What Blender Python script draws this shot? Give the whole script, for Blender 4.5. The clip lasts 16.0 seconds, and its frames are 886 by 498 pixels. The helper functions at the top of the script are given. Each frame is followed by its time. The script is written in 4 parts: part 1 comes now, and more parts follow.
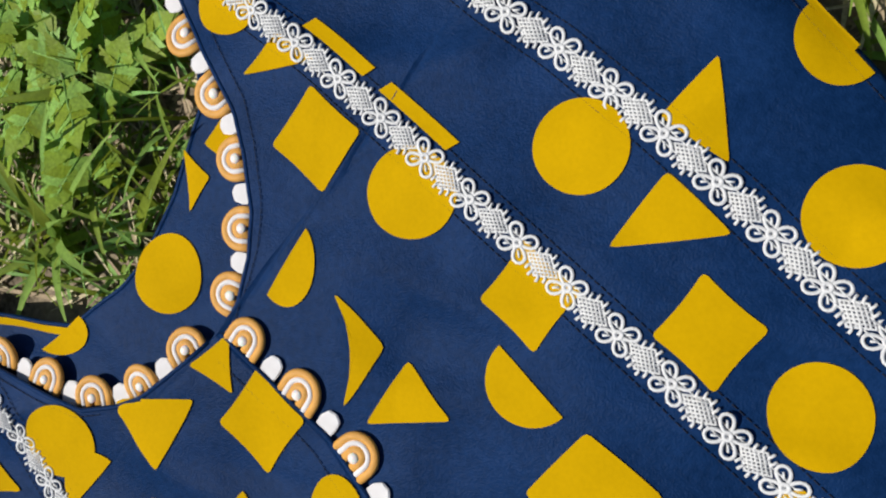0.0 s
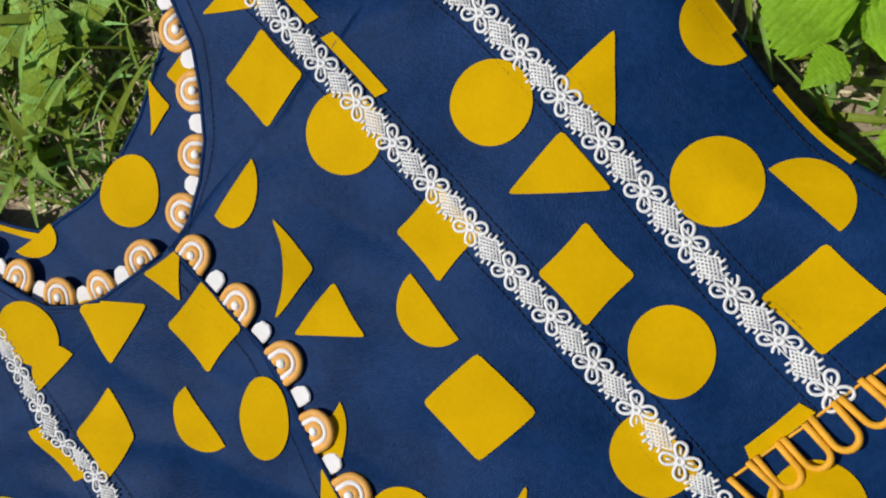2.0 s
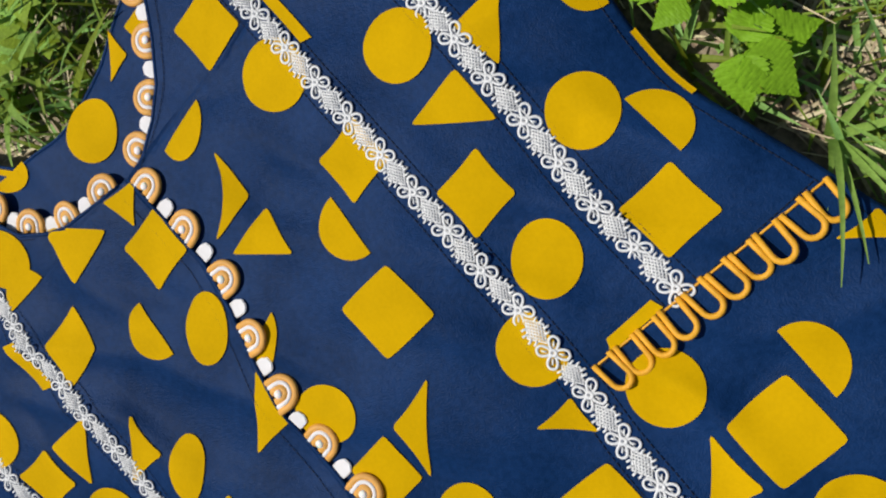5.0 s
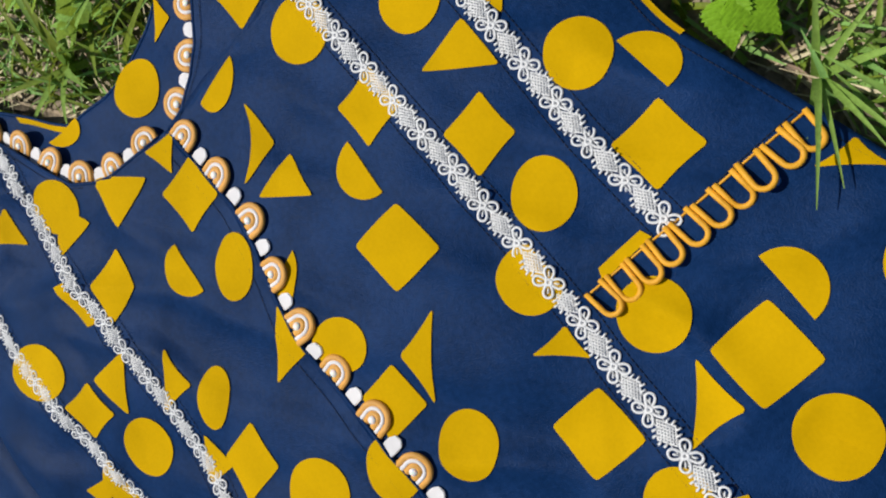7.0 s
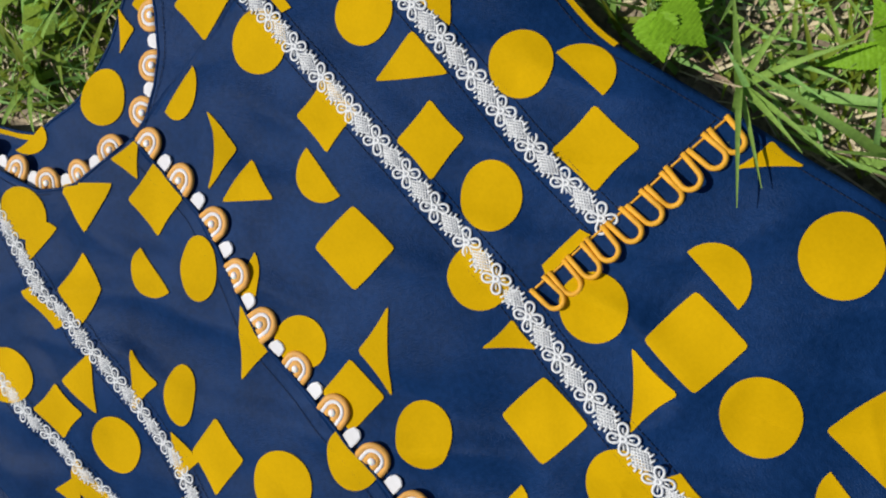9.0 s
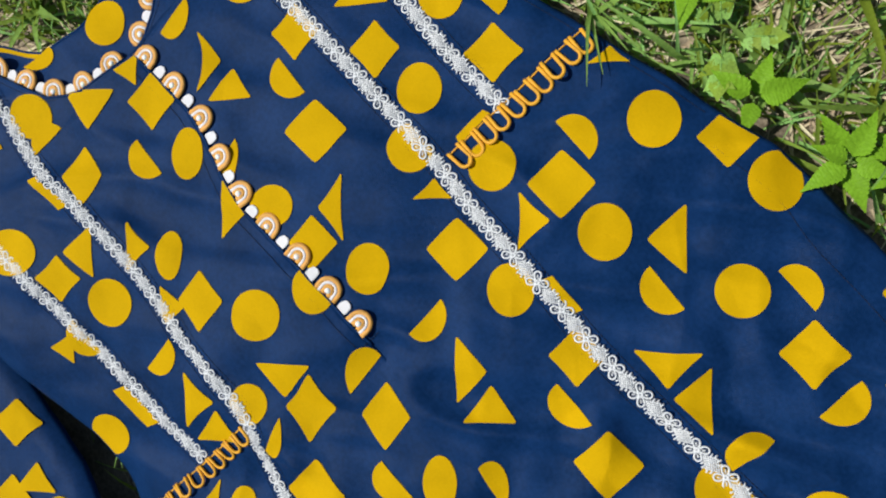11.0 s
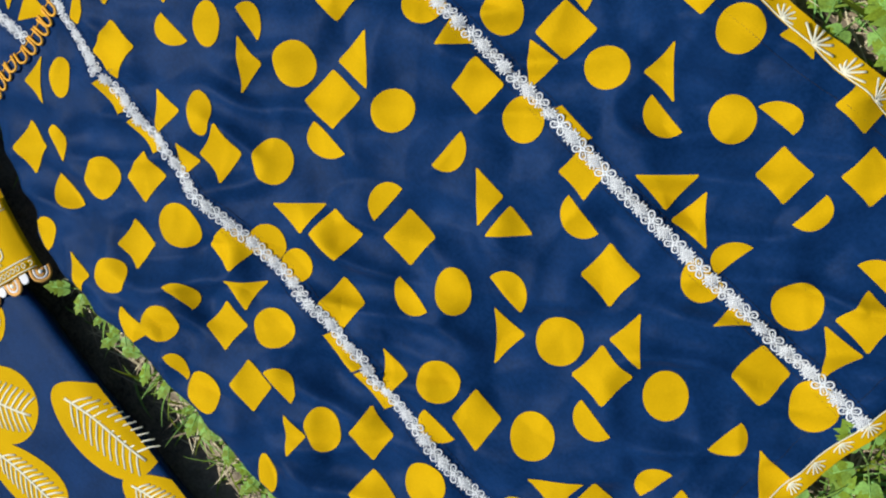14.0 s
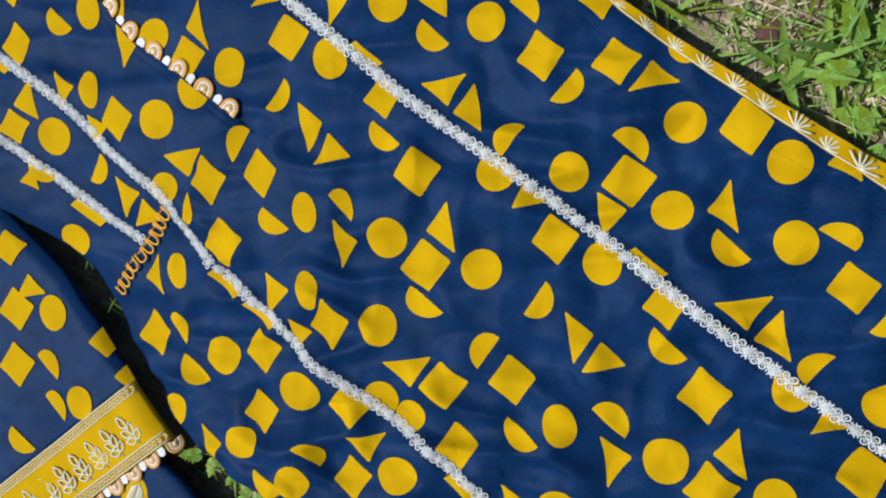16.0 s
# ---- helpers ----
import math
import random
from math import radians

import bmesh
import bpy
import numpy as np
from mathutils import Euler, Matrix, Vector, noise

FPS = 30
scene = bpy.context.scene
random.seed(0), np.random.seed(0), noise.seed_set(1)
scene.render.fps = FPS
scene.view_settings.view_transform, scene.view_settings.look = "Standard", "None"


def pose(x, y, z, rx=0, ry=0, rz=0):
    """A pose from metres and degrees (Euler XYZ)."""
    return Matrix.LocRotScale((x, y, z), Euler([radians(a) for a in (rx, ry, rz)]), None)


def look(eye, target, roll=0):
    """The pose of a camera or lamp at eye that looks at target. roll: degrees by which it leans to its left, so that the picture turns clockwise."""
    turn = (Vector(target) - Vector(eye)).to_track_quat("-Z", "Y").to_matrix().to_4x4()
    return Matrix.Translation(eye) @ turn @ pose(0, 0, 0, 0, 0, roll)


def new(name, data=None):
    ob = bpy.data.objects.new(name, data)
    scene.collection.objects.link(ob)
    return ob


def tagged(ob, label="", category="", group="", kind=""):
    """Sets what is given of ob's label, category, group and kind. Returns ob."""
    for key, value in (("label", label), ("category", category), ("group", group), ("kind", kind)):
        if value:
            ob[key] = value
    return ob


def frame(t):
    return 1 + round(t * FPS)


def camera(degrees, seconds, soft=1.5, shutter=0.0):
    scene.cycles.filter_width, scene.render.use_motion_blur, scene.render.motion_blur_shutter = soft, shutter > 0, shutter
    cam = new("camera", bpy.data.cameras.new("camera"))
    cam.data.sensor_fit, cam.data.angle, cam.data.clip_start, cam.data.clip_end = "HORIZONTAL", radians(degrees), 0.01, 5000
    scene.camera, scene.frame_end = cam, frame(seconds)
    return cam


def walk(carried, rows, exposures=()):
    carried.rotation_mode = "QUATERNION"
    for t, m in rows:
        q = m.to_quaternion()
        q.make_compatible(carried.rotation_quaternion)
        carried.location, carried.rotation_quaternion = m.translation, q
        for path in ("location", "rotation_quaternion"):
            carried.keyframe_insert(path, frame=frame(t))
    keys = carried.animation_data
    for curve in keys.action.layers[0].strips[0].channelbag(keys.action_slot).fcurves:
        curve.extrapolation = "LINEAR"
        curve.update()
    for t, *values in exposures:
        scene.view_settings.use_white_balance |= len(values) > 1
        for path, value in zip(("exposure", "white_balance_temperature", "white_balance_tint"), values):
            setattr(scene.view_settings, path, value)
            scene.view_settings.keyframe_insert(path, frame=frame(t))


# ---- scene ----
cam = camera(59.94, 16.0, soft=2.1)
# seconds, place in metres, turn in degrees; x runs down the dress, y across it
ROWS = [
    (0.0, -0.1729, 0.0171, 0.2881, -1.39, 19.18, 40.73),
    (0.5, -0.1607, 0.0124, 0.2906, -2.05, 19.34, 42.17),
    (1.0, -0.1517, 0.0183, 0.2993, -2.78, 19.44, 43.43),
    (1.5, -0.1414, 0.0327, 0.3094, -3.48, 19.43, 44.44),
    (2.0, -0.1391, 0.0477, 0.3140, -4.33, 19.42, 45.00),
    (2.5, -0.1385, 0.0513, 0.3130, -4.80, 19.38, 45.23),
    (3.0, -0.1359, 0.0544, 0.3145, -4.90, 19.30, 45.43),
    (3.5, -0.1293, 0.0720, 0.3262, -5.23, 19.09, 45.57),
    (6.0, -0.0438, 0.0569, 0.3568, -3.51, 21.55, 45.40),
    (6.5, -0.0356, 0.0514, 0.3631, -3.06, 23.09, 45.92),
    (7.0, -0.0256, 0.0632, 0.3658, -2.89, 23.61, 46.14),
    (7.5, -0.0203, 0.0800, 0.3583, -4.38, 23.83, 46.36),
    (8.0, -0.0337, 0.0944, 0.3534, -4.97, 23.61, 46.61),
    (10.5, 0.0565, 0.0252, 0.4948, 0.94, 16.10, 43.59),
    (11.0, 0.0853, 0.0188, 0.5331, 0.32, 14.03, 46.07),
    (11.5, 0.1574, 0.0166, 0.5560, -2.28, 13.51, 46.69),
    (12.0, 0.2309, 0.0205, 0.5743, -3.32, 14.39, 46.13),
    (12.5, 0.2817, 0.0083, 0.5795, -4.72, 14.68, 45.95),
    (13.0, 0.3289, 0.0045, 0.5821, -5.73, 14.67, 46.21),
    (13.5, 0.3778, -0.0010, 0.6000, -6.68, 14.11, 46.07),
    (14.0, 0.4312, -0.0147, 0.6106, -7.47, 13.51, 45.20),
    (14.5, 0.4385, -0.0146, 0.6297, -7.85, 13.44, 43.62),
    (15.0, 0.4288, -0.0017, 0.6295, -7.87, 13.52, 41.88),
    (15.5, 0.3999, 0.0163, 0.6498, -6.90, 14.30, 39.68),
    (16.0, 0.3542, 0.0329, 0.6738, -5.31, 16.05, 36.64),
]
walk(cam, [(t, pose(*row)) for t, *row in ROWS], [(0.0, -0.27, 6500, 10), (3.7, -0.28, 6500, 10), (6.0, -0.27, 6450, 10), (8.0, -0.28, 6400, 10), (10.5, -0.22, 6250, 8), (12.5, -0.10, 6150, 7), (14.5, -0.08, 6100, 7), (16.0, -0.18, 6050, 6)])

# ---- light ----
SUN_FROM = Vector((-0.68, -0.66, 1.40)).normalized()
world = bpy.data.worlds.new("sky")
scene.world = world
world.use_nodes = True
sky = world.node_tree.nodes.new("ShaderNodeTexSky")
sky.sky_type, sky.sun_disc = "NISHITA", False
sky.sun_elevation = math.asin(SUN_FROM.z)
sky.sun_rotation = math.atan2(SUN_FROM.x, SUN_FROM.y)
back = world.node_tree.nodes["Background"]
back.inputs["Strength"].default_value = 0.06
world.node_tree.links.new(sky.outputs["Color"], back.inputs["Color"])
sun = new("sun", bpy.data.lights.new("sun", "SUN"))
sun.data.energy, sun.data.angle, sun.data.color = 4.4, radians(0.55), (1.0, 0.95, 0.87)
sun.matrix_world = look(SUN_FROM * 5, (0, 0, 0))


# ---- materials ----
def material(name, colour, rough=0.7, vary=0.15, scale=60.0, bump=0.0, bump_scale=900.0, metal=0.0, sheen=0.0, second=None, weave=False, island=0.0, through_light=0.0, spec=0.5, tint=None):
    """A procedural surface: two scales of colour change, fine relief, and a woven relief for cloth."""
    m = bpy.data.materials.new(name)
    m.use_nodes = True
    t = m.node_tree
    n, link = t.nodes, t.links.new
    b = n["Principled BSDF"]
    b.inputs["Roughness"].default_value, b.inputs["Metallic"].default_value = rough, metal
    b.inputs["Specular IOR Level"].default_value = spec
    if tint:
        b.inputs["Specular Tint"].default_value = (*tint, 1)
    if sheen:
        b.inputs["Sheen Weight"].default_value, b.inputs["Sheen Roughness"].default_value = sheen, 0.4
    at = n.new("ShaderNodeTexCoord").outputs["Object"]
    big = n.new("ShaderNodeTexNoise")
    big.inputs["Scale"].default_value, big.inputs["Detail"].default_value = scale, 6.0
    link(at, big.inputs["Vector"])
    small = n.new("ShaderNodeTexNoise")
    small.inputs["Scale"].default_value, small.inputs["Detail"].default_value = scale * 14, 3.0
    link(at, small.inputs["Vector"])
    blend = n.new("ShaderNodeMath")
    blend.operation = "MULTIPLY_ADD"
    blend.inputs[1].default_value = 0.4
    link(small.outputs["Fac"], blend.inputs[0])
    part_big = n.new("ShaderNodeMath")
    part_big.operation = "MULTIPLY"
    part_big.inputs[1].default_value = 0.6
    link(big.outputs["Fac"], part_big.inputs[0])
    link(part_big.outputs[0], blend.inputs[2])
    ramp = n.new("ShaderNodeValToRGB")
    ramp.color_ramp.elements[0].position, ramp.color_ramp.elements[1].position = 0.36, 0.64
    dark = [c * (1 - vary) for c in colour]
    light = second if second else [min(1.0, c * (1 + vary)) for c in colour]
    ramp.color_ramp.elements[0].color, ramp.color_ramp.elements[1].color = (*dark, 1), (*light, 1)
    link(blend.outputs[0], ramp.inputs["Fac"])
    out = ramp.outputs["Color"]
    if island:
        hue = n.new("ShaderNodeHueSaturation")
        geo = n.new("ShaderNodeNewGeometry")
        for socket, lo, hi in (("Hue", 0.5 - 0.05 * island, 0.5 + 0.03 * island), ("Value", 1 - 0.45 * island, 1 + 0.5 * island), ("Saturation", 1.08, 1 - 0.2 * island)):
            rng = n.new("ShaderNodeMapRange")
            rng.inputs["To Min"].default_value, rng.inputs["To Max"].default_value = lo, hi
            link(geo.outputs["Random Per Island"], rng.inputs["Value"])
            link(rng.outputs["Result"], hue.inputs[socket])
        link(out, hue.inputs["Color"])
        out = hue.outputs["Color"]
    link(out, b.inputs["Base Color"])
    if through_light:
        clear = n.new("ShaderNodeBsdfTranslucent")
        link(out, clear.inputs["Color"])
        mix = n.new("ShaderNodeMixShader")
        mix.inputs["Fac"].default_value = through_light
        link(b.outputs["BSDF"], mix.inputs[1])
        link(clear.outputs["BSDF"], mix.inputs[2])
        link(mix.outputs["Shader"], n["Material Output"].inputs["Surface"])
    if bump:
        relief = n.new("ShaderNodeBump")
        relief.inputs["Strength"].default_value, relief.inputs["Distance"].default_value = bump, 0.0004
        if weave:
            heights = []
            for axis in "XY":
                wave = n.new("ShaderNodeTexWave")
                wave.bands_direction = axis
                wave.inputs["Scale"].default_value, wave.inputs["Distortion"].default_value = bump_scale, 1.5
                link(at, wave.inputs["Vector"])
                heights.append(wave.outputs["Fac"])
            add = n.new("ShaderNodeMath")
            link(heights[0], add.inputs[0])
            link(heights[1], add.inputs[1])
            link(add.outputs[0], relief.inputs["Height"])
        else:
            grain = n.new("ShaderNodeTexNoise")
            grain.inputs["Scale"].default_value, grain.inputs["Detail"].default_value = bump_scale, 4.0
            link(at, grain.inputs["Vector"])
            link(grain.outputs["Fac"], relief.inputs["Height"])
        link(relief.outputs["Normal"], b.inputs["Normal"])
    return m


NAVY = material("navy cotton", (0.0038, 0.0262, 0.097), 0.42, 0.26, 24, 0.9, 1100, second=(0.0078, 0.0355, 0.124), spec=0.07, tint=(0.7, 0.8, 1.0))
YELLOW = material("yellow print", (0.610, 0.366, 0.0008), 0.75, 0.06, 40, 0.2, 1500, spec=0.03)
LACE = material("white lace thread", (0.80, 0.81, 0.82), 0.75, 0.06, 300, 0.6, 1800)
ORANGE = material("orange cord", (0.80, 0.39, 0.018), 0.6, 0.12, 200, 0.6, 1500)
TAN = material("tan orange cord", (0.74, 0.37, 0.075), 0.6, 0.12, 200, 0.6, 1500)
WHITE = material("white felt", (0.82, 0.81, 0.82), 0.8, 0.05, 200, 0.5, 1500)
PEARL = material("pearl", (0.90, 0.88, 0.83), 0.45, 0.05, 80)
PEARL.node_tree.nodes["Principled BSDF"].inputs["Subsurface Weight"].default_value = 0.15
PEARL.node_tree.nodes["Principled BSDF"].inputs["Subsurface Scale"].default_value = 0.002
THREAD = material("dark thread", (0.006, 0.010, 0.025), 0.8, 0.2, 300)
CREAM = material("cream print", (0.78, 0.74, 0.56), 0.7, 0.08, 200, 0.3, 900)
SOIL = material("dry soil", (0.15, 0.115, 0.075), 0.95, 0.6, 22, 1.0, 260, second=(0.36, 0.29, 0.20))
GRASS = material("grass", (0.21, 0.37, 0.045), 0.55, 0.25, 30, spec=0.2, island=1.0, through_light=0.28)
STRAW = material("dry straw", (0.50, 0.41, 0.25), 0.7, 0.3, 60, island=0.7)
LEAF = material("broad leaf", (0.20, 0.39, 0.020), 0.5, 0.22, 45, 0.2, 320, island=0.3, through_light=0.15, spec=0.1)
PALE = material("lobed leaf", (0.27, 0.45, 0.060), 0.5, 0.35, 45, 0.5, 320, island=0.6, through_light=0.3, spec=0.25)
STEM = material("green stem", (0.13, 0.20, 0.04), 0.5, 0.2, 60)
RED = material("red leaf", (0.30, 0.05, 0.035), 0.5, 0.3, 60)


# ---- helpers ----
def mesh_of(name, verts, faces, mat, smooth=True):
    me = bpy.data.meshes.new(name)
    me.from_pydata([tuple(v) for v in verts], [], faces)
    for p in me.polygons:
        p.use_smooth = smooth
    me.materials.append(mat)
    return me


def part(name, me, parent, m=None, label=""):
    ob = new(name, me)
    ob.parent = parent
    if m is not None:
        ob.matrix_basis = m
    return tagged(ob, label)


def empty(name, label, category, place=(0, 0, 0), group="", kind=""):
    ob = new(name)
    ob.location = place
    ob.empty_display_size = 0.02
    return tagged(ob, label, category, group, kind)


def curve_of(knots):
    xs, ys = [k[0] for k in knots], [k[1] for k in knots]
    return lambda v: float(np.interp(v, xs, ys))


def smooth_curve(knots):
    """A curve through the knots with rounded corners."""
    xs, ys = np.array([k[0] for k in knots]), np.array([k[1] for k in knots])
    fine = np.linspace(xs[0], xs[-1], 400)
    line = np.interp(fine, xs, ys)
    wide = np.convolve(np.pad(line, 4, mode="edge"), np.ones(9) / 9, mode="valid")
    return lambda v: float(np.interp(v, fine, wide))


def tube(points, radius, sides=6, closed=False, flat=1.0):
    """Vertices and faces of a cord along the points."""
    pts = [Vector(p) for p in points]
    n = len(pts)
    verts, faces = [], []
    for i, p in enumerate(pts):
        a, b = (pts[i - 1], pts[(i + 1) % n]) if closed else (pts[max(i - 1, 0)], pts[min(i + 1, n - 1)])
        t = (b - a).normalized()
        side = t.cross(Vector((0, 0, 1)))
        side = side.normalized() if side.length > 1e-6 else Vector((1, 0, 0))
        up = side.cross(t)
        for k in range(sides):
            ang = 2 * math.pi * k / sides
            verts.append(p + side * radius * math.cos(ang) + up * radius * flat * math.sin(ang))
    for i in range(n if closed else n - 1):
        j = (i + 1) % n
        for k in range(sides):
            l = (k + 1) % sides
            faces.append((i * sides + k, i * sides + l, j * sides + l, j * sides + k))
    if not closed:
        faces.append(tuple(range(sides))[::-1])
        faces.append(tuple((n - 1) * sides + k for k in range(sides)))
    return verts, faces


def joined(pieces):
    verts, faces = [], []
    for v, f in pieces:
        base = len(verts)
        verts += list(v)
        faces += [tuple(i + base for i in face) for face in f]
    return verts, faces


# ---- the dress: its plan ----
REPEAT = 0.3147
right_edge = smooth_curve([(-0.50, 0.03), (-0.44, 0.10), (-0.30, 0.125), (-0.20, 0.099), (-0.15, 0.090), (-0.12, 0.088), (-0.09, 0.0945), (-0.05, 0.103), (0.0, 0.1125), (0.03, 0.119), (0.09, 0.130), (0.12, 0.134),
                           (0.15, 0.130), (0.22, 0.128), (0.30, 0.129), (0.39, 0.132), (0.48, 0.139), (0.54, 0.144), (0.60, 0.148), (0.715, 0.155)])
left_edge = smooth_curve([(-0.50, -0.36), (-0.40, -0.40), (-0.25, -0.416), (-0.20, -0.417), (-0.15, -0.408), (-0.09, -0.401), (-0.06, -0.405), (-0.03, -0.419), (0.0, -0.433), (0.06, -0.457), (0.09, -0.470), (0.12, -0.4735),
                          (0.18, -0.474), (0.21, -0.466), (0.24, -0.460), (0.30, -0.459), (0.36, -0.457), (0.43, -0.460), (0.60, -0.464), (0.715, -0.468)])
neck_right = curve_of([(-0.50, -0.01), (-0.45, -0.031), (-0.404, -0.054), (-0.375, -0.064), (-0.355, -0.072), (-0.339, -0.083), (-0.321, -0.100), (-0.309, -0.116), (-0.301, -0.134), (-0.298, -0.150)])
neck_left = curve_of([(-0.50, -0.31), (-0.45, -0.285), (-0.384, -0.252), (-0.346, -0.236), (-0.328, -0.228), (-0.316, -0.214), (-0.308, -0.200), (-0.302, -0.177), (-0.298, -0.150)])
placket_edge = smooth_curve([(-0.298, -0.150), (-0.26, -0.148), (-0.23, -0.1465), (-0.20, -0.1525), (-0.17, -0.162), (-0.14, -0.167), (-0.11, -0.166), (-0.07, -0.163), (-0.03, -0.163), (0.03, -0.161)])
back_neck = smooth_curve([(-0.29, -0.46), (-0.25, -0.420), (-0.232, -0.397), (-0.221, -0.379), (-0.208, -0.363), (-0.174, -0.353), (-0.159, -0.353), (-0.121, -0.362), (-0.082, -0.374), (-0.045, -0.41)])
lace_right_inner = smooth_curve([(-0.48, -0.033), (-0.38, -0.033), (-0.34, -0.030), (-0.26, -0.031), (-0.17, -0.0323), (-0.11, -0.0333), (-0.06, -0.035), (-0.02, -0.040), (0.04, -0.041), (0.11, -0.0455), (0.17, -0.0435), (0.22, -0.042),
                                  (0.28, -0.039), (0.37, -0.0386), (0.45, -0.0405), (0.55, -0.0394), (0.61, -0.0375), (0.66, -0.0345), (0.708, -0.033)])
lace_right_outer = smooth_curve([(-0.47, 0.030), (-0.29, 0.031), (-0.26, 0.0335), (-0.21, 0.033), (-0.17, 0.0305), (-0.14, 0.0275), (-0.11, 0.0255), (-0.08, 0.025), (-0.05, 0.0255)])
lace_left_inner = smooth_curve([(-0.47, -0.272), (-0.39, -0.264), (-0.355, -0.262), (-0.33, -0.271), (-0.30, -0.2745), (-0.27, -0.272), (-0.24, -0.268), (-0.20, -0.266), (-0.17, -0.266), (-0.14, -0.270), (-0.10, -0.2735), (-0.06, -0.2735), (-0.03, -0.2735),
                                (-0.012, -0.278), (0.015, -0.292), (0.04, -0.297), (0.09, -0.2985), (0.14, -0.2955), (0.17, -0.3035), (0.21, -0.3055), (0.25, -0.299), (0.30, -0.297), (0.36, -0.293), (0.42, -0.299), (0.48, -0.303), (0.58, -0.304), (0.708, -0.305)])
lace_left_outer = smooth_curve([(-0.45, -0.345), (-0.31, -0.350), (-0.28, -0.3515), (-0.24, -0.346), (-0.20, -0.3435), (-0.15, -0.341), (-0.10, -0.338), (-0.06, -0.3365), (-0.02, -0.333)])
HEM = 0.711


def ripple(x, y, s, seed):
    return noise.noise(Vector((x * s, y * s, seed)))


slope_across = smooth_curve([(-0.90, -0.030), (-0.46, -0.028), (-0.40, -0.024), (-0.34, -0.018), (-0.30, -0.009), (-0.26, -0.001), (-0.20, 0.0), (0.30, 0.0)])
hollow = smooth_curve([(-0.60, 0.15), (-0.22, 0.15), (-0.08, 1.0), (0.07, 1.0), (0.22, 0.15), (0.80, 0.15)])


def sag(x, y):
    """Beside the sleeve the ground has a hollow, and the cloth falls away into it."""
    return slope_across(y) * hollow(x)


def cloth(x, y):
    """Height of the upper cloth: long swells, soft folds, and finer creases that grow towards the skirt."""
    z = 0.0035 * ripple(x, y, 9, 0.3) + sag(x, y)
    low = min(1.0, max(0.0, (x + 0.10) / 0.35))
    left = min(1.0, max(0.0, (-0.17 - y) / 0.10))
    u, v = x * 0.8 + y * 0.6, -x * 0.6 + y * 0.8
    bend = 0.35 * ripple(x, y, 12, 3.0)
    fold = ripple(u * 0.45 + bend * 0.05, v * 1.2 + bend * 0.03, 19, 2.1)
    z += (0.0046 + 0.0085 * low + 0.0020 * left) * (0.5 - fold * fold / (fold * fold + 0.10))
    z += (0.0012 + 0.0026 * low + 0.0006 * left) * ripple(u * 1.5, v * 0.55, 21, 5.7)
    tack = min(1.0, 0.25 + min(abs(y - lace_right_inner(x)), abs(y - lace_left_inner(x))) / 0.03)
    z += tack * (0.0021 + 0.0060 * low) * abs(ripple(u * 0.8 + bend * 0.06, v * 1.15 - bend * 0.05, 17, 11.3)) ** 0.85
    z -= tack * (0.0010 + 0.0040 * low) * abs(ripple(u * 1.3 - bend * 0.05, v * 0.7 + bend * 0.08, 19, 15.9)) ** 0.8
    z += (0.0002 + 0.0003 * low) * ripple(x + bend * 0.02, y, 62, 8.2)
    r, l = right_edge(x), left_edge(x)
    for gap in (r - y, y - l, HEM + 0.004 - x):
        if gap < 0.03:
            z -= 0.006 * (1 - max(gap, 0.0) / 0.03) ** 2
    for strip in (lace_right_inner, lace_left_inner):
        d = abs(y - strip(x))
        if d < 0.03:
            z += 0.0012 * (1 - d / 0.03) ** 2
    return z


def lift(x):
    """How far the left front lies above the right front; it dies out below the placket."""
    return 0.0028 * min(1.0, max(-0.35, (0.02 - x) / 0.05))


def upper(x, y):
    if x < 0.03 and y < (neck_left(x) if x < -0.298 else placket_edge(x)) + 0.0004:
        return cloth(x, y) + max(0.0, lift(x))
    return cloth(x, y)


def sheet(name, rows, low, high, step, height, mat, parent, thick=0.0012, label=""):
    """A cloth between two edge curves, with its rows across x."""
    wide = max(high(x) - low(x) for x in rows)
    n = max(4, int(wide / step))
    verts, faces = [], []
    for x in rows:
        a, b = low(x), high(x)
        for k in range(n + 1):
            y = a + (b - a) * k / n
            verts.append((x, y, height(x, y)))
    for i in range(len(rows) - 1):
        for k in range(n):
            c = i * (n + 1) + k
            faces.append((c, c + n + 1, c + n + 2, c + 1))
    ob = part(name, mesh_of(name, verts, faces, mat), parent, None, label)
    skin = ob.modifiers.new("thickness", "SOLIDIFY")
    skin.thickness, skin.offset = thick, -1.0
    return ob


def rows_between(a, b, step, extra=()):
    xs = set(np.round(np.arange(a, b, step), 5).tolist()) | {b} | {e for e in extra if a < e < b}
    return sorted(xs)


dress = empty("dress", "navy cotton dress printed with yellow shapes, lying on grass", "dress")
KNOTS = (-0.45, -0.404, -0.384, -0.375, -0.355, -0.346, -0.339, -0.328, -0.321, -0.316, -0.309, -0.302, -0.301, -0.298)


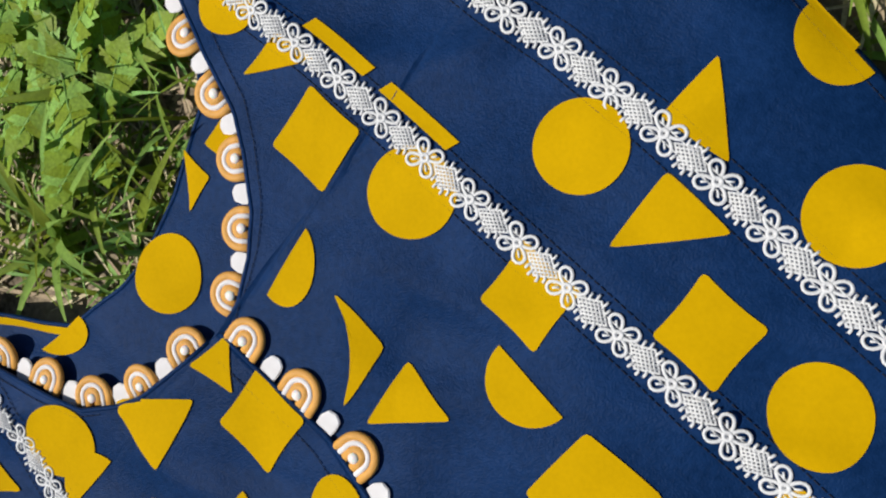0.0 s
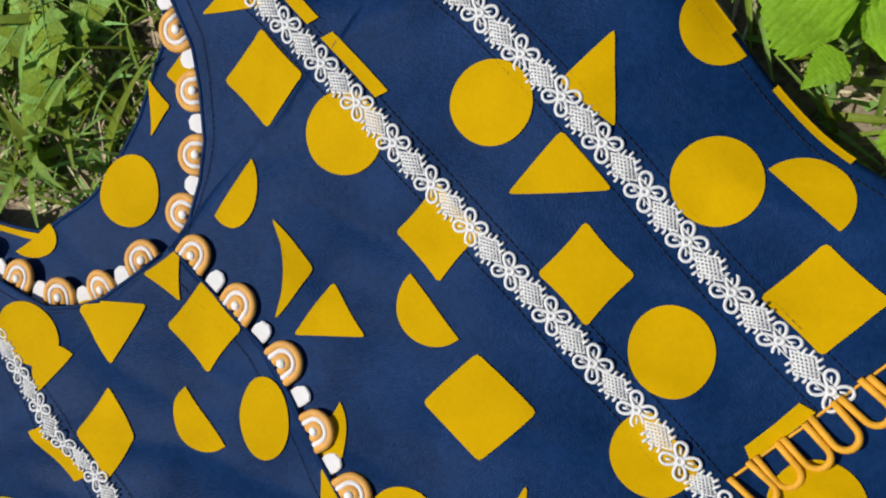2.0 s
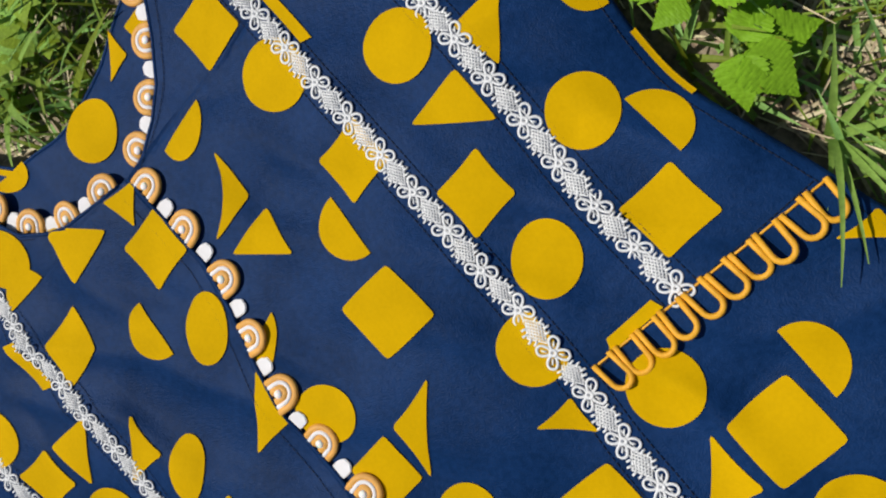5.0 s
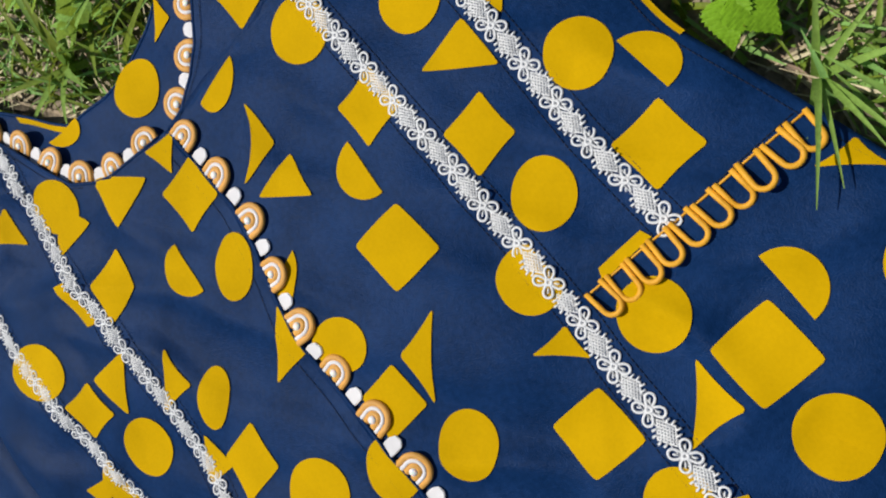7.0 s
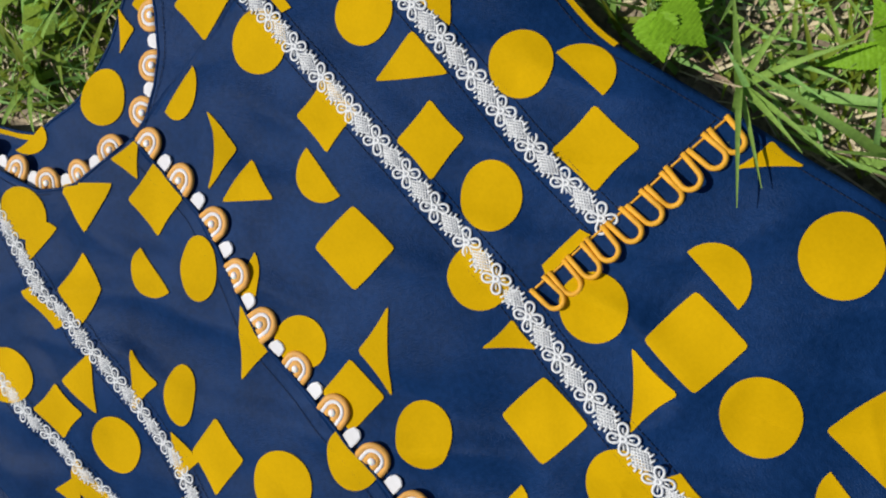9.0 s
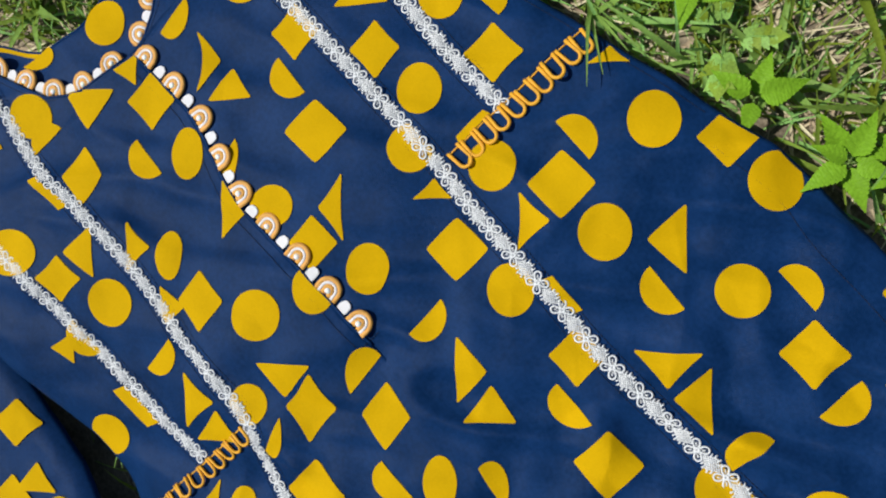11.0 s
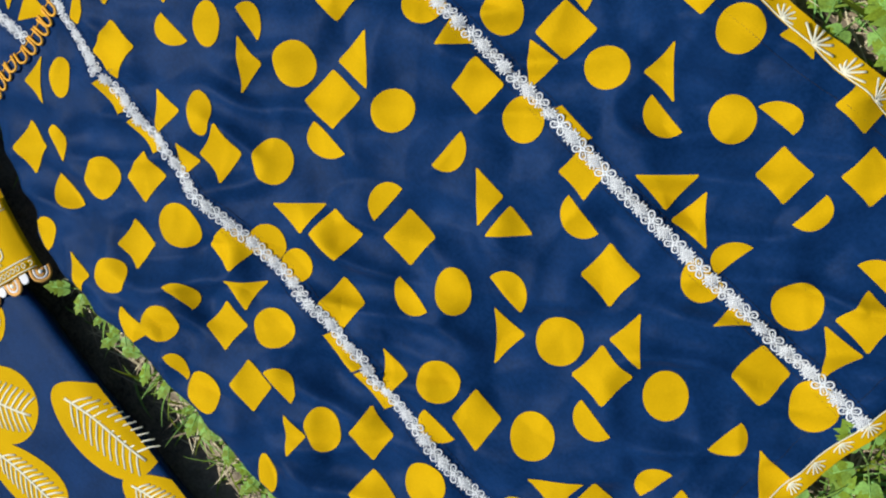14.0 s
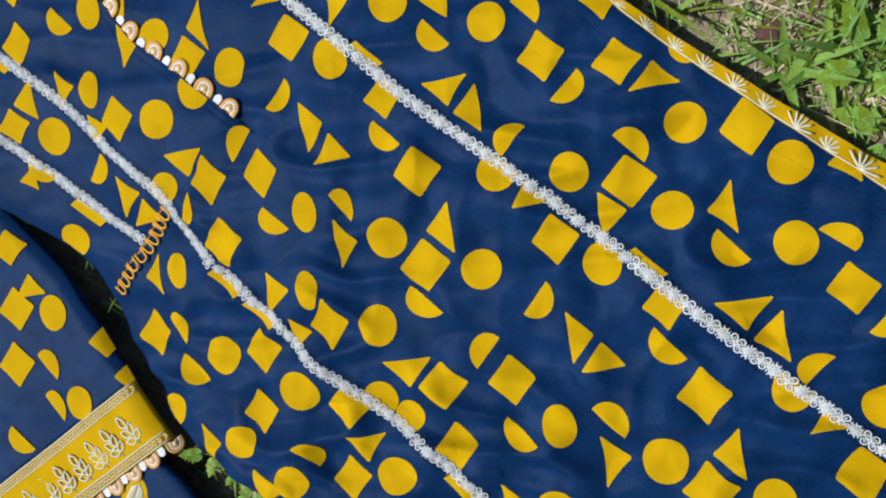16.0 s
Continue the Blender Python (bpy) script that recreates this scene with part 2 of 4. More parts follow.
def front_panel():
    """The front: from a line under the overlap to the right edge, and below the placket the whole width."""
    rows, na, nb = rows_between(-0.49, HEM, 0.0032, KNOTS), 86, 100
    verts, faces = [], []
    for x in rows:
        a, m, b = left_edge(x), neck_right(x) if x < -0.298 else -0.185, right_edge(x)
        for k in range(na + nb + 1):
            y = a + (m - a) * k / na if k < na else m + (b - m) * (k - na) / nb
            verts.append((x, y, cloth(x, y)))
    w = na + nb + 1
    for i in range(len(rows) - 1):
        for k in range(na if rows[i] < -0.02 else 0, na + nb):
            c = i * w + k
            faces.append((c, c + w, c + w + 1, c + 1))
    bm = bmesh.new()
    me = mesh_of("front_panel", verts, faces, NAVY)
    bm.from_mesh(me)
    bmesh.ops.delete(bm, geom=[v for v in bm.verts if not v.link_faces], context="VERTS")
    bm.to_mesh(me)
    bm.free()
    ob = part("front_panel", me, dress, None, "navy front of the dress with lace strips")
    skin = ob.modifiers.new("thickness", "SOLIDIFY")
    skin.thickness, skin.offset = 0.0012, -1.0
    return ob


front = front_panel()
left_front = sheet("left_front", rows_between(-0.49, 0.05, 0.0032, KNOTS), left_edge, lambda x: neck_left(x) if x < -0.298 else placket_edge(x), 0.0032,
                   lambda x, y: cloth(x, y) + lift(x), NAVY, dress, label="overlapping navy left front with a trimmed edge")


def back_height(x, y):
    return cloth(x, y) - 0.006


# the inside of the back, seen through the neck opening; its rows run across y
verts, faces, n = [], [], 40
ys = np.linspace(-0.285, -0.05, 64)
for y in ys:
    for k in range(n + 1):
        x = back_neck(y) + (-0.27 - back_neck(y)) * k / n
        verts.append((x, y, back_height(x, y)))
for i in range(len(ys) - 1):
    for k in range(n):
        c = i * (n + 1) + k
        faces.append((c, c + 1, c + n + 2, c + n + 1))
back_panel = part("back_panel", mesh_of("back_panel", verts, faces, NAVY), dress, None, "inside of the navy back at the neck")
skin = back_panel.modifiers.new("thickness", "SOLIDIFY")
skin.thickness, skin.offset = 0.0012, -1.0

# ---- the printed shapes ----
SQUARE = [(-0.0168, 0.0162), (0.0158, 0.0165), (0.0168, -0.0166), (-0.0160, -0.0165)]
CORNERS = {
    "s": SQUARE,
    "tr": [(-0.0170, 0.0165), (0.0140, 0.0150), (0.0165, -0.0165)],
    "cr": [(-0.0170, 0.0165), (0.0140, 0.0150), (0.0165, -0.0165)],
    "tu": [(-0.0138, 0.0150), (0.0140, 0.0095), (-0.0085, -0.0152)],
    "tl": [(-0.0150, 0.0162), (0.0162, -0.0136), (-0.0162, -0.0162)],
    "td": [(-0.0158, -0.0152), (0.0146, 0.0157), (0.0158, -0.0157)],
}
# half discs: the turn of the round side
HALVES = {"ha": -95.0, "hb": 88.0, "hc": 0.0, "hd": 180.0}
NAMES = {"c": "printed_circle", "s": "printed_square"}


SLANT = Vector((math.cos(radians(45.5)), math.sin(radians(45.5))))


def outline(kind, bow):
    """The rim of a printed shape round its middle, with softened corners and slightly bowed sides."""
    if kind == "c":
        return [Vector((0.0184 * math.cos(a), 0.0184 * math.sin(a))) for a in (2 * math.pi * k / 40 for k in range(40))]
    if kind in HALVES:
        turn = radians(HALVES[kind])
        rim = [(0.0190 * math.cos(turn + a), 0.0190 * math.sin(turn + a)) for a in (radians(-90 + 180 * k / 20) for k in range(21))]
        mid = Vector((0.0085 * math.cos(turn), 0.0085 * math.sin(turn)))
        chord = [Vector(rim[-1]).lerp(Vector(rim[0]), k / 8) for k in range(1, 8)]
        return [Vector(p) - mid for p in rim] + [p - mid for p in chord]
    cs = [Vector(c) for c in CORNERS[kind]]
    out, n = [], len(cs)
    for i, c in enumerate(cs):
        before, after = cs[i - 1], cs[(i + 1) % n]
        p, q = c + (before - c).normalized() * 0.0022, c + (after - c).normalized() * 0.0022
        out += [p, (p + 2 * c + q) / 4, q]
        end = after + (c - after).normalized() * 0.0022
        normal = Vector((-(after - c).y, (after - c).x)).normalized()
        for k in range(1, 8):
            f = k / 8
            out.append(q.lerp(end, f) + normal * bow * 4 * f * (1 - f))
    if kind == "cr":
        out = [p + SLANT * 0.0055 * (1 - ((p.y * SLANT.x - p.x * SLANT.y) / 0.0235) ** 2) * (1 - p.dot(SLANT) / 0.0205) for p in out]
    return out


def centred(points):
    """Shift an outline so that its extent along and across the slant is even."""
    a, b = [p.dot(SLANT) for p in points], [p.x * -SLANT.y + p.y * SLANT.x for p in points]
    ma, mb = (min(a) + max(a)) / 2, (min(b) + max(b)) / 2
    mid = SLANT * ma + Vector((-SLANT.y, SLANT.x)) * mb
    return [p - mid for p in points]


def clipped(points, a, b):
    """What of the outline lies to the left of the way from a to b."""
    way = (b - a).normalized()
    side = [way.x * (p.y - a.y) - way.y * (p.x - a.x) for p in points]
    out = []
    for i, p in enumerate(points):
        q, d, e = points[i - 1], side[i], side[i - 1]
        if (d >= 0) != (e >= 0):
            out.append(q + (p - q) * (e / (e - d)))
        if d >= 0:
            out.append(p)
    return out


def trim_to(points, curve, keep_above):
    """Cut an outline along an edge curve y = curve(x), near its middle."""
    if len(points) < 3:
        return []
    x = sum(p.x for p in points) / len(points)
    a, b = Vector((x - 0.008, curve(x - 0.008))), Vector((x + 0.008, curve(x + 0.008)))
    return clipped(points, a, b) if keep_above else clipped(points, b, a)


def stamp(kind, x, y, parent, height, cuts=(), size=(1.0, 1.0)):
    """One printed shape laid on the cloth."""
    bow = random.uniform(-0.0013, 0.0004)
    rim = centred(outline(kind, bow))
    # cloth that falls away on the slant shows its print narrower there
    rim = [p - SLANT * p.dot(SLANT) * (1 - size[0]) + Vector((-SLANT.y, SLANT.x)) * (p.y * SLANT.x - p.x * SLANT.y) * (size[1] - 1) for p in rim]
    rim = [Vector((x, y)) + p for p in rim]
    for curve, above in cuts:
        rim = trim_to(rim, curve, above)
    if len(rim) < 3:
        return None
    fine = []
    for i, p in enumerate(rim):
        q = rim[(i + 1) % len(rim)]
        steps = max(1, int((q - p).length / 0.003))
        fine += [p.lerp(q, k / steps) for k in range(steps)]
    rim = fine
    mid = sum(rim, Vector((0, 0))) / len(rim)
    n, rings = len(rim), (1.0, 0.84, 0.68, 0.52, 0.36, 0.18)
    verts, faces = [], []
    for r in rings:
        for p in rim:
            q = mid.lerp(p, r)
            verts.append((q.x, q.y, height(q.x, q.y) + 0.0008))
    verts.append((mid.x, mid.y, height(mid.x, mid.y) + 0.0008))
    for i in range(len(rings) - 1):
        for k in range(n):
            l = (k + 1) % n
            faces.append((i * n + k, i * n + l, (i + 1) * n + l, (i + 1) * n + k))
    for k in range(n):
        faces.append(((len(rings) - 1) * n + k, (len(rings) - 1) * n + (k + 1) % n, len(verts) - 1))
    me = mesh_of("print", verts, faces, YELLOW)
    if me.polygons[0].normal.z < 0:
        me.flip_normals()
    name = NAMES.get(kind, "printed_half_circle" if kind in HALVES else "printed_triangle")
    return part(name, me, parent)


# printed shapes: kind, place in centimetres, size along and across the slant
YOKE = [
    ("c", -38.62, -3.75, 0.89, 0.71), ("tu", -35.39, -3.87, 1.08, 0.62), ("s", -31.62, -5.58, 0.93, 0.97), ("hc", -29.05, -10.55, 0.76, 1.02), ("c", -26.86, -4.53, 1.08, 1.02), ("cr", -24.39, -10.87, 0.97, 1.02),
    ("tu", -21.76, -10.85, 1.14, 1.03), ("s", -20.57, -4.41, 0.87, 0.93), ("ha", -18.51, -7.18, 0.96, 0.94), ("hc", -17.68, -15.06, 0.63, 1.03), ("s", -13.95, -8.38, 1.13, 1.02), ("c", -12.47, -14.72, 0.96, 0.85),
    ("tl", -9.01, -11.44, 0.76, 1.19), ("s", -8.16, -14.34, 0.86, 0.90), ("c", -7.86, -4.16, 0.94, 0.97), ("tu", -4.57, -5.07, 0.87, 0.63), ("c", -3.83, -12.59, 0.90, 1.03), ("s", -0.20, -6.77, 1.03, 0.98),
]
YOKE_MIDDLE = [
    ("c", -22.77, 1.09, 0.99, 0.98), ("tu", -18.93, 1.33, 1.30, 1.03), ("s", -14.94, -1.04, 0.86, 0.92), ("c", -10.47, -0.74, 0.91, 1.01),
]
YOKE_SIDE = [
    ("tl", -20.46, 4.47, 0.89, 0.90), ("c", -18.41, 9.39, 0.83, 0.91), ("c", -14.11, 5.06, 0.93, 0.94), ("hb", -11.44, 7.06, 0.94, 0.82), ("s", -8.31, 4.70, 0.96, 0.91),
]
BACK = [
    ("hc", -36.35, -21.45, 0.97, 0.58), ("c", -33.83, -15.15, 0.98, 1.01),
]
LEFT_FRONT = [
    ("c", -32.85, -24.94, 1.09, 0.98), ("hd", -30.63, -25.30, 0.89, 0.81), ("td", -29.23, -20.70, 1.08, 1.42), ("tl", -29.13, -16.22, 0.85, 0.62), ("s", -25.76, -24.78, 0.81, 1.04), ("s", -25.68, -16.37, 0.93, 0.99),
    ("ha", -22.68, -19.85, 0.98, 0.93), ("c", -20.38, -16.98, 0.72, 1.10), ("tr", -18.10, -25.10, 1.08, 0.89), ("c", -15.74, -23.57, 0.61, 1.04), ("tr", -14.35, -17.03, 1.19, 0.98), ("tr", -12.78, -26.28, 1.06, 0.71),
    ("s", -11.36, -24.07, 0.89, 1.03), ("c", -7.30, -21.27, 1.11, 1.05), ("c", -5.52, -16.53, 0.90, 1.00), ("td", -2.31, -23.08, 1.04, 1.14),
]
LEFT_YOKE = [
    ("tu", -35.28, -29.43, 1.20, 1.06), ("c", -26.26, -34.16, 1.47, 1.05), ("tl", -21.64, -29.29, 1.14, 0.97), ("s", -21.46, -32.23, 0.96, 0.83), ("tl", -17.54, -36.38, 0.88, 0.60), ("c", -16.91, -30.25, 1.06, 1.06),
    ("ha", -16.84, -34.35, 0.95, 0.92), ("hc", -10.78, -29.97, 0.86, 0.93), ("c", -9.94, -38.88, 1.07, 0.95), ("tr", -5.99, -29.77, 1.37, 0.97), ("tu", -3.62, -30.08, 1.28, 1.09),
]
SIDE_A = [
    ("c", -2.71, -0.85, 0.95, 0.99), ("tu", -2.41, 10.00, 0.89, 0.52), ("hb", 0.12, 4.61, 0.90, 0.94), ("s", 1.71, 1.66, 1.04, 1.04), ("tr", 2.21, -1.47, 1.09, 0.89), ("c", 2.95, 8.99, 0.96, 1.06),
    ("c", 6.12, 1.44, 0.98, 1.06), ("s", 7.15, 11.41, 0.89, 0.88), ("tl", 9.29, 4.05, 1.06, 1.10), ("c", 11.31, 11.47, 0.95, 1.07), ("ha", 11.52, 1.43, 0.93, 0.95), ("c", 14.97, 5.04, 0.93, 0.96),
    ("td", 15.56, -1.98, 1.05, 1.11), ("hb", 17.20, 7.75, 0.80, 0.89), ("tl", 18.06, -2.14, 1.02, 1.03), ("s", 20.77, 5.35, 0.94, 0.97), ("s", 21.82, 12.09, 0.80, 0.91), ("hd", 22.82, -1.90, 0.93, 0.84),
    ("hc", 24.14, 4.55, 0.94, 0.86), ("s", 26.32, 8.58, 0.95, 0.89), ("c", 28.74, -1.08, 0.91, 0.94), ("tu", 29.33, 9.41, 1.33, 0.92),
]
SIDE_B = [
    ("c", 30.07, 12.89, 0.79, 0.82), ("hb", 31.55, 3.76, 0.89, 0.95), ("s", 33.23, 1.29, 1.06, 0.99), ("tr", 33.80, -1.57, 1.17, 0.83), ("c", 33.90, 7.82, 0.92, 0.91), ("c", 37.57, 1.50, 0.93, 0.88),
    ("s", 37.96, 10.31, 0.93, 1.03), ("tl", 40.53, 3.97, 0.95, 1.07), ("c", 42.34, 9.96, 0.92, 0.96), ("ha", 43.10, 1.91, 0.93, 0.97), ("tl", 45.46, 12.32, 1.01, 0.85), ("c", 46.79, 5.22, 0.90, 0.99),
    ("td", 47.47, -1.79, 1.11, 1.23), ("hb", 49.03, 7.54, 0.95, 0.74), ("tl", 50.20, -2.02, 1.11, 1.03), ("s", 52.30, 12.07, 0.91, 0.88), ("s", 52.30, 5.00, 0.88, 0.92), ("hd", 54.42, -1.75, 0.93, 0.77),
    ("hc", 55.67, 4.53, 0.82, 0.82), ("s", 56.45, 9.07, 0.94, 0.93), ("c", 60.29, -0.77, 0.99, 1.02), ("hb", 62.48, 4.64, 0.96, 0.86),
]
SIDE_C = [
    ("s", 64.24, 1.96, 0.96, 0.99), ("tr", 64.99, -0.94, 1.29, 0.91),
]
MIDDLE_A = [
    ("c", -2.95, -26.56, 0.82, 0.86), ("hc", 0.23, -26.76, 0.45, 0.99), ("s", 0.56, -22.96, 0.89, 1.11), ("hd", 1.31, -17.98, 0.81, 1.07), ("hc", 1.98, -11.83, 0.82, 0.95), ("c", 4.53, -5.95, 0.90, 1.02),
    ("s", 4.87, -18.92, 0.84, 1.07), ("s", 5.40, -27.08, 1.14, 1.11), ("tr", 6.72, -11.94, 1.13, 1.05), ("ha", 8.66, -21.73, 1.05, 0.85), ("tu", 9.31, -12.63, 1.16, 1.13), ("s", 10.93, -5.74, 0.87, 0.90),
    ("c", 10.93, -19.02, 0.67, 1.05), ("ha", 13.04, -8.50, 0.99, 0.89), ("tr", 13.09, -27.14, 1.35, 0.88), ("hb", 13.53, -16.25, 0.67, 0.99), ("c", 15.56, -24.94, 0.61, 1.05), ("tr", 16.00, -18.78, 1.07, 1.04),
    ("tr", 17.39, -28.99, 1.07, 0.70), ("s", 17.58, -9.29, 1.05, 1.02), ("c", 18.88, -15.97, 1.02, 1.04), ("s", 19.13, -26.26, 0.93, 1.13),
]
MIDDLE_B = [
    ("tl", 22.38, -12.19, 1.08, 1.13), ("c", 23.12, -23.20, 0.97, 1.08), ("s", 23.34, -15.68, 1.13, 1.07), ("c", 23.57, -4.80, 1.01, 0.97), ("ha", 25.24, -18.49, 1.22, 0.94), ("tu", 26.95, -4.69, 0.90, 0.94),
    ("c", 27.44, -29.04, 0.93, 0.96), ("c", 27.76, -12.63, 1.04, 0.97), ("td", 28.09, -25.06, 1.15, 1.19), ("c", 30.66, -28.40, 0.82, 0.82), ("s", 31.29, -6.43, 0.95, 0.99), ("s", 31.39, -23.55, 1.06, 0.96),
    ("hd", 32.51, -18.35, 0.92, 1.00), ("hc", 33.45, -11.61, 0.89, 1.01), ("c", 35.83, -5.62, 0.90, 1.02), ("s", 35.93, -27.37, 0.90, 0.97), ("s", 36.03, -18.99, 0.99, 1.03), ("tr", 38.31, -11.80, 1.06, 1.04),
    ("ha", 39.55, -22.40, 0.98, 0.99), ("tu", 40.75, -12.10, 1.18, 1.03), ("c", 41.76, -19.34, 0.82, 1.13), ("s", 42.04, -5.08, 0.87, 0.97),
]
MIDDLE_C = [
    ("tr", 43.46, -28.26, 1.10, 1.00), ("ha", 44.36, -7.81, 0.96, 1.04), ("hb", 44.86, -16.09, 0.95, 1.06), ("c", 46.33, -25.70, 1.01, 1.03), ("tr", 47.54, -18.70, 1.21, 1.04), ("ha", 48.97, -28.76, 1.04, 0.88),
    ("s", 49.30, -9.22, 1.02, 1.11), ("c", 50.57, -15.93, 1.05, 1.08), ("s", 50.78, -25.63, 0.92, 1.14), ("tl", 53.89, -11.94, 1.02, 1.06), ("c", 54.24, -4.43, 0.88, 0.99), ("s", 54.78, -15.26, 1.07, 1.06),
    ("c", 54.86, -23.05, 1.00, 1.09), ("ha", 56.93, -18.39, 0.97, 0.97), ("tu", 57.65, -4.65, 0.89, 0.65), ("c", 59.24, -12.72, 0.95, 1.15), ("c", 59.35, -29.11, 1.05, 1.13), ("td", 59.58, -24.97, 1.09, 1.01),
    ("s", 62.51, -6.26, 0.99, 1.10), ("s", 62.75, -23.57, 1.13, 1.16), ("hd", 63.84, -18.26, 0.90, 0.70), ("hc", 64.79, -11.52, 0.92, 0.78),
]
MIDDLE_D = [
    ("c", 66.84, -5.18, 0.94, 1.13), ("s", 67.24, -18.55, 1.00, 1.04), ("tr", 69.42, -11.07, 1.27, 1.06),
]
LEFT_SKIRT_A = [
    ("tl", 0.29, -35.61, 0.77, 1.06), ("c", 2.39, -33.28, 0.66, 1.01), ("s", 3.57, -41.09, 0.96, 1.12), ("hb", 5.74, -38.44, 0.68, 1.06), ("ha", 9.48, -41.06, 1.27, 1.01), ("c", 10.04, -46.54, 1.01, 0.92),
    ("c", 11.73, -36.94, 1.11, 1.08), ("s", 15.06, -33.31, 0.92, 1.01), ("tr", 16.13, -45.69, 1.07, 1.00), ("s", 18.50, -38.63, 0.89, 1.01), ("c", 18.58, -42.85, 1.13, 0.92), ("c", 20.49, -34.00, 1.18, 1.13),
    ("tr", 24.12, -44.01, 1.99, 0.87), ("hb", 25.13, -38.33, 0.94, 0.77), ("s", 25.40, -31.50, 1.20, 0.93), ("c", 25.42, -41.65, 0.98, 0.92), ("hb", 29.23, -43.65, 0.71, 0.82), ("td", 29.35, -33.63, 0.93, 1.18),
    ("s", 29.94, -36.98, 0.90, 0.96), ("c", 32.65, -43.37, 0.99, 1.12), ("c", 33.18, -33.61, 1.10, 0.96), ("s", 35.40, -38.95, 0.91, 1.08),
]
LEFT_SKIRT_B = [
    ("hb", 37.19, -36.90, 0.93, 0.98), ("tr", 41.33, -39.29, 0.95, 0.88), ("c", 41.98, -44.47, 0.51, 1.12), ("c", 42.61, -36.80, 0.91, 1.16), ("s", 45.79, -33.72, 0.90, 1.10), ("s", 49.86, -37.77, 0.99, 1.02),
    ("c", 52.00, -33.12, 1.04, 1.03),
]


def lower(curve, by):
    return lambda x: curve(x) + by


def lay(tables, parent, height, cuts):
    for table in tables:
        for kind, x, y, a, b in table:
            stamp(kind, x / 100, y / 100, parent, height, cuts, (a, b))


above_left, below_right = (lower(lace_left_inner, -0.004), True), (lower(lace_right_inner, 0.004), False)
edge_in = (lower(right_edge, -0.002), False)
side_cuts = [(lower(lace_right_inner, -0.004), True), edge_in]
lay([YOKE], front, cloth, [(placket_edge, True), below_right])
lay([YOKE_MIDDLE], front, cloth, [(lower(lace_right_inner, -0.004), True), (lower(lace_right_outer, 0.004), False)])
lay([YOKE_SIDE], front, cloth, [(lower(lace_right_outer, -0.004), True), edge_in])
lay([LEFT_FRONT], left_front, upper, [(lambda x: neck_left(x) if x < -0.298 else placket_edge(x), False), above_left])
lay([LEFT_YOKE], left_front, upper, [(lower(lace_left_inner, 0.004), False), (lower(left_edge, 0.002), True)])
lay([MIDDLE_A, MIDDLE_B, MIDDLE_C, MIDDLE_D], front, upper, [above_left, below_right])
lay([SIDE_A, SIDE_B, SIDE_C], front, cloth, side_cuts)
lay([LEFT_SKIRT_A, LEFT_SKIRT_B], front, upper, [(lower(lace_left_inner, 0.006), False), (lower(left_edge, 0.002), True)])
lay([BACK, [("tr", -35.5, -10.9, 0.62, 0.62), ("s", -35.2, -8.4, 0.62, 0.62)]], back_panel, back_height, [])

# ---- lace strips ----
def loop_points(length, width, n=14):
    """A petal's rim, from the flower's middle outward along x."""
    return [(length * (0.5 - 0.5 * math.cos(a)), width * math.sin(a) * (0.55 + 0.45 * (0.5 - 0.5 * math.cos(a))), 0.0) for a in (2 * math.pi * k / n for k in range(n))]


def turned(piece, angle, move=(0, 0, 0)):
    m = Matrix.Translation(move) @ Matrix.Rotation(angle, 4, "Z")
    return [m @ Vector(v) for v in piece[0]], piece[1]


petal = tube(loop_points(0.0072, 0.0031), 0.00079, 5, True, 0.4)
pip = tube([(0.0030, 0, 0), (0.0045, 0, 0.0002), (0.0058, 0, 0)], 0.0005, 5)
pieces = [tube([(0.0015 * math.cos(a), 0.0015 * math.sin(a), 0.0002) for a in (2 * math.pi * k / 10 for k in range(10))], 0.0008, 5, True, 0.4)]
for k in range(4):
    pieces += [turned(petal, radians(45 + 90 * k), (0.0009 * math.cos(radians(45 + 90 * k)), 0.0009 * math.sin(radians(45 + 90 * k)), 0)), turned(pip, radians(45 + 90 * k))]
FLOWER = mesh_of("lace_flower", *joined(pieces), LACE)

DX, DY = 0.0074, 0.0054
pieces = [tube([(DX, 0, 0), (0, DY, 0), (-DX, 0, 0), (0, -DY, 0)], 0.00074, 5, True, 0.4)]
for k in range(-2, 3):
    f = k / 3
    pieces.append(tube([(DX * (f - 1) / 2, DY * (f + 1) / 2, 0), (DX * (f + 1) / 2, DY * (f - 1) / 2, 0)], 0.00046, 4))
    pieces.append(tube([(DX * (f - 1) / 2, -DY * (f + 1) / 2, 0), (DX * (f + 1) / 2, -DY * (f - 1) / 2, 0)], 0.00046, 4))
for sx in (-1, 1):
    for sy in (-1, 1):
        for k in range(2):
            x0, y0 = sx * (0.0014 + 0.0024 * k), sy * (0.0042 - 0.0016 * k)
            pieces.append(tube([(x0, y0, 0), (x0 + sx * 0.0005, y0 + sy * 0.0014, 0.0001), (x0 + sx * 0.0006, y0 + sy * 0.0029, 0)], 0.00062, 5))
DIAMOND = mesh_of("lace_diamond", *joined(pieces), LACE)


def along(curve, a, b, pitch):
    """Places and headings at even steps of length along y = curve(x)."""
    xs = np.linspace(a, b, 600)
    pts = np.array([(x, curve(x)) for x in xs])
    run = np.r_[0, np.cumsum(np.hypot(*np.diff(pts, axis=0).T))]
    for d in np.arange(0, run[-1], pitch):
        x, y = float(np.interp(d, run, pts[:, 0])), float(np.interp(d, run, pts[:, 1]))
        slope = (curve(x + 0.004) - curve(x - 0.004)) / 0.008
        yield x, y, math.atan(slope)


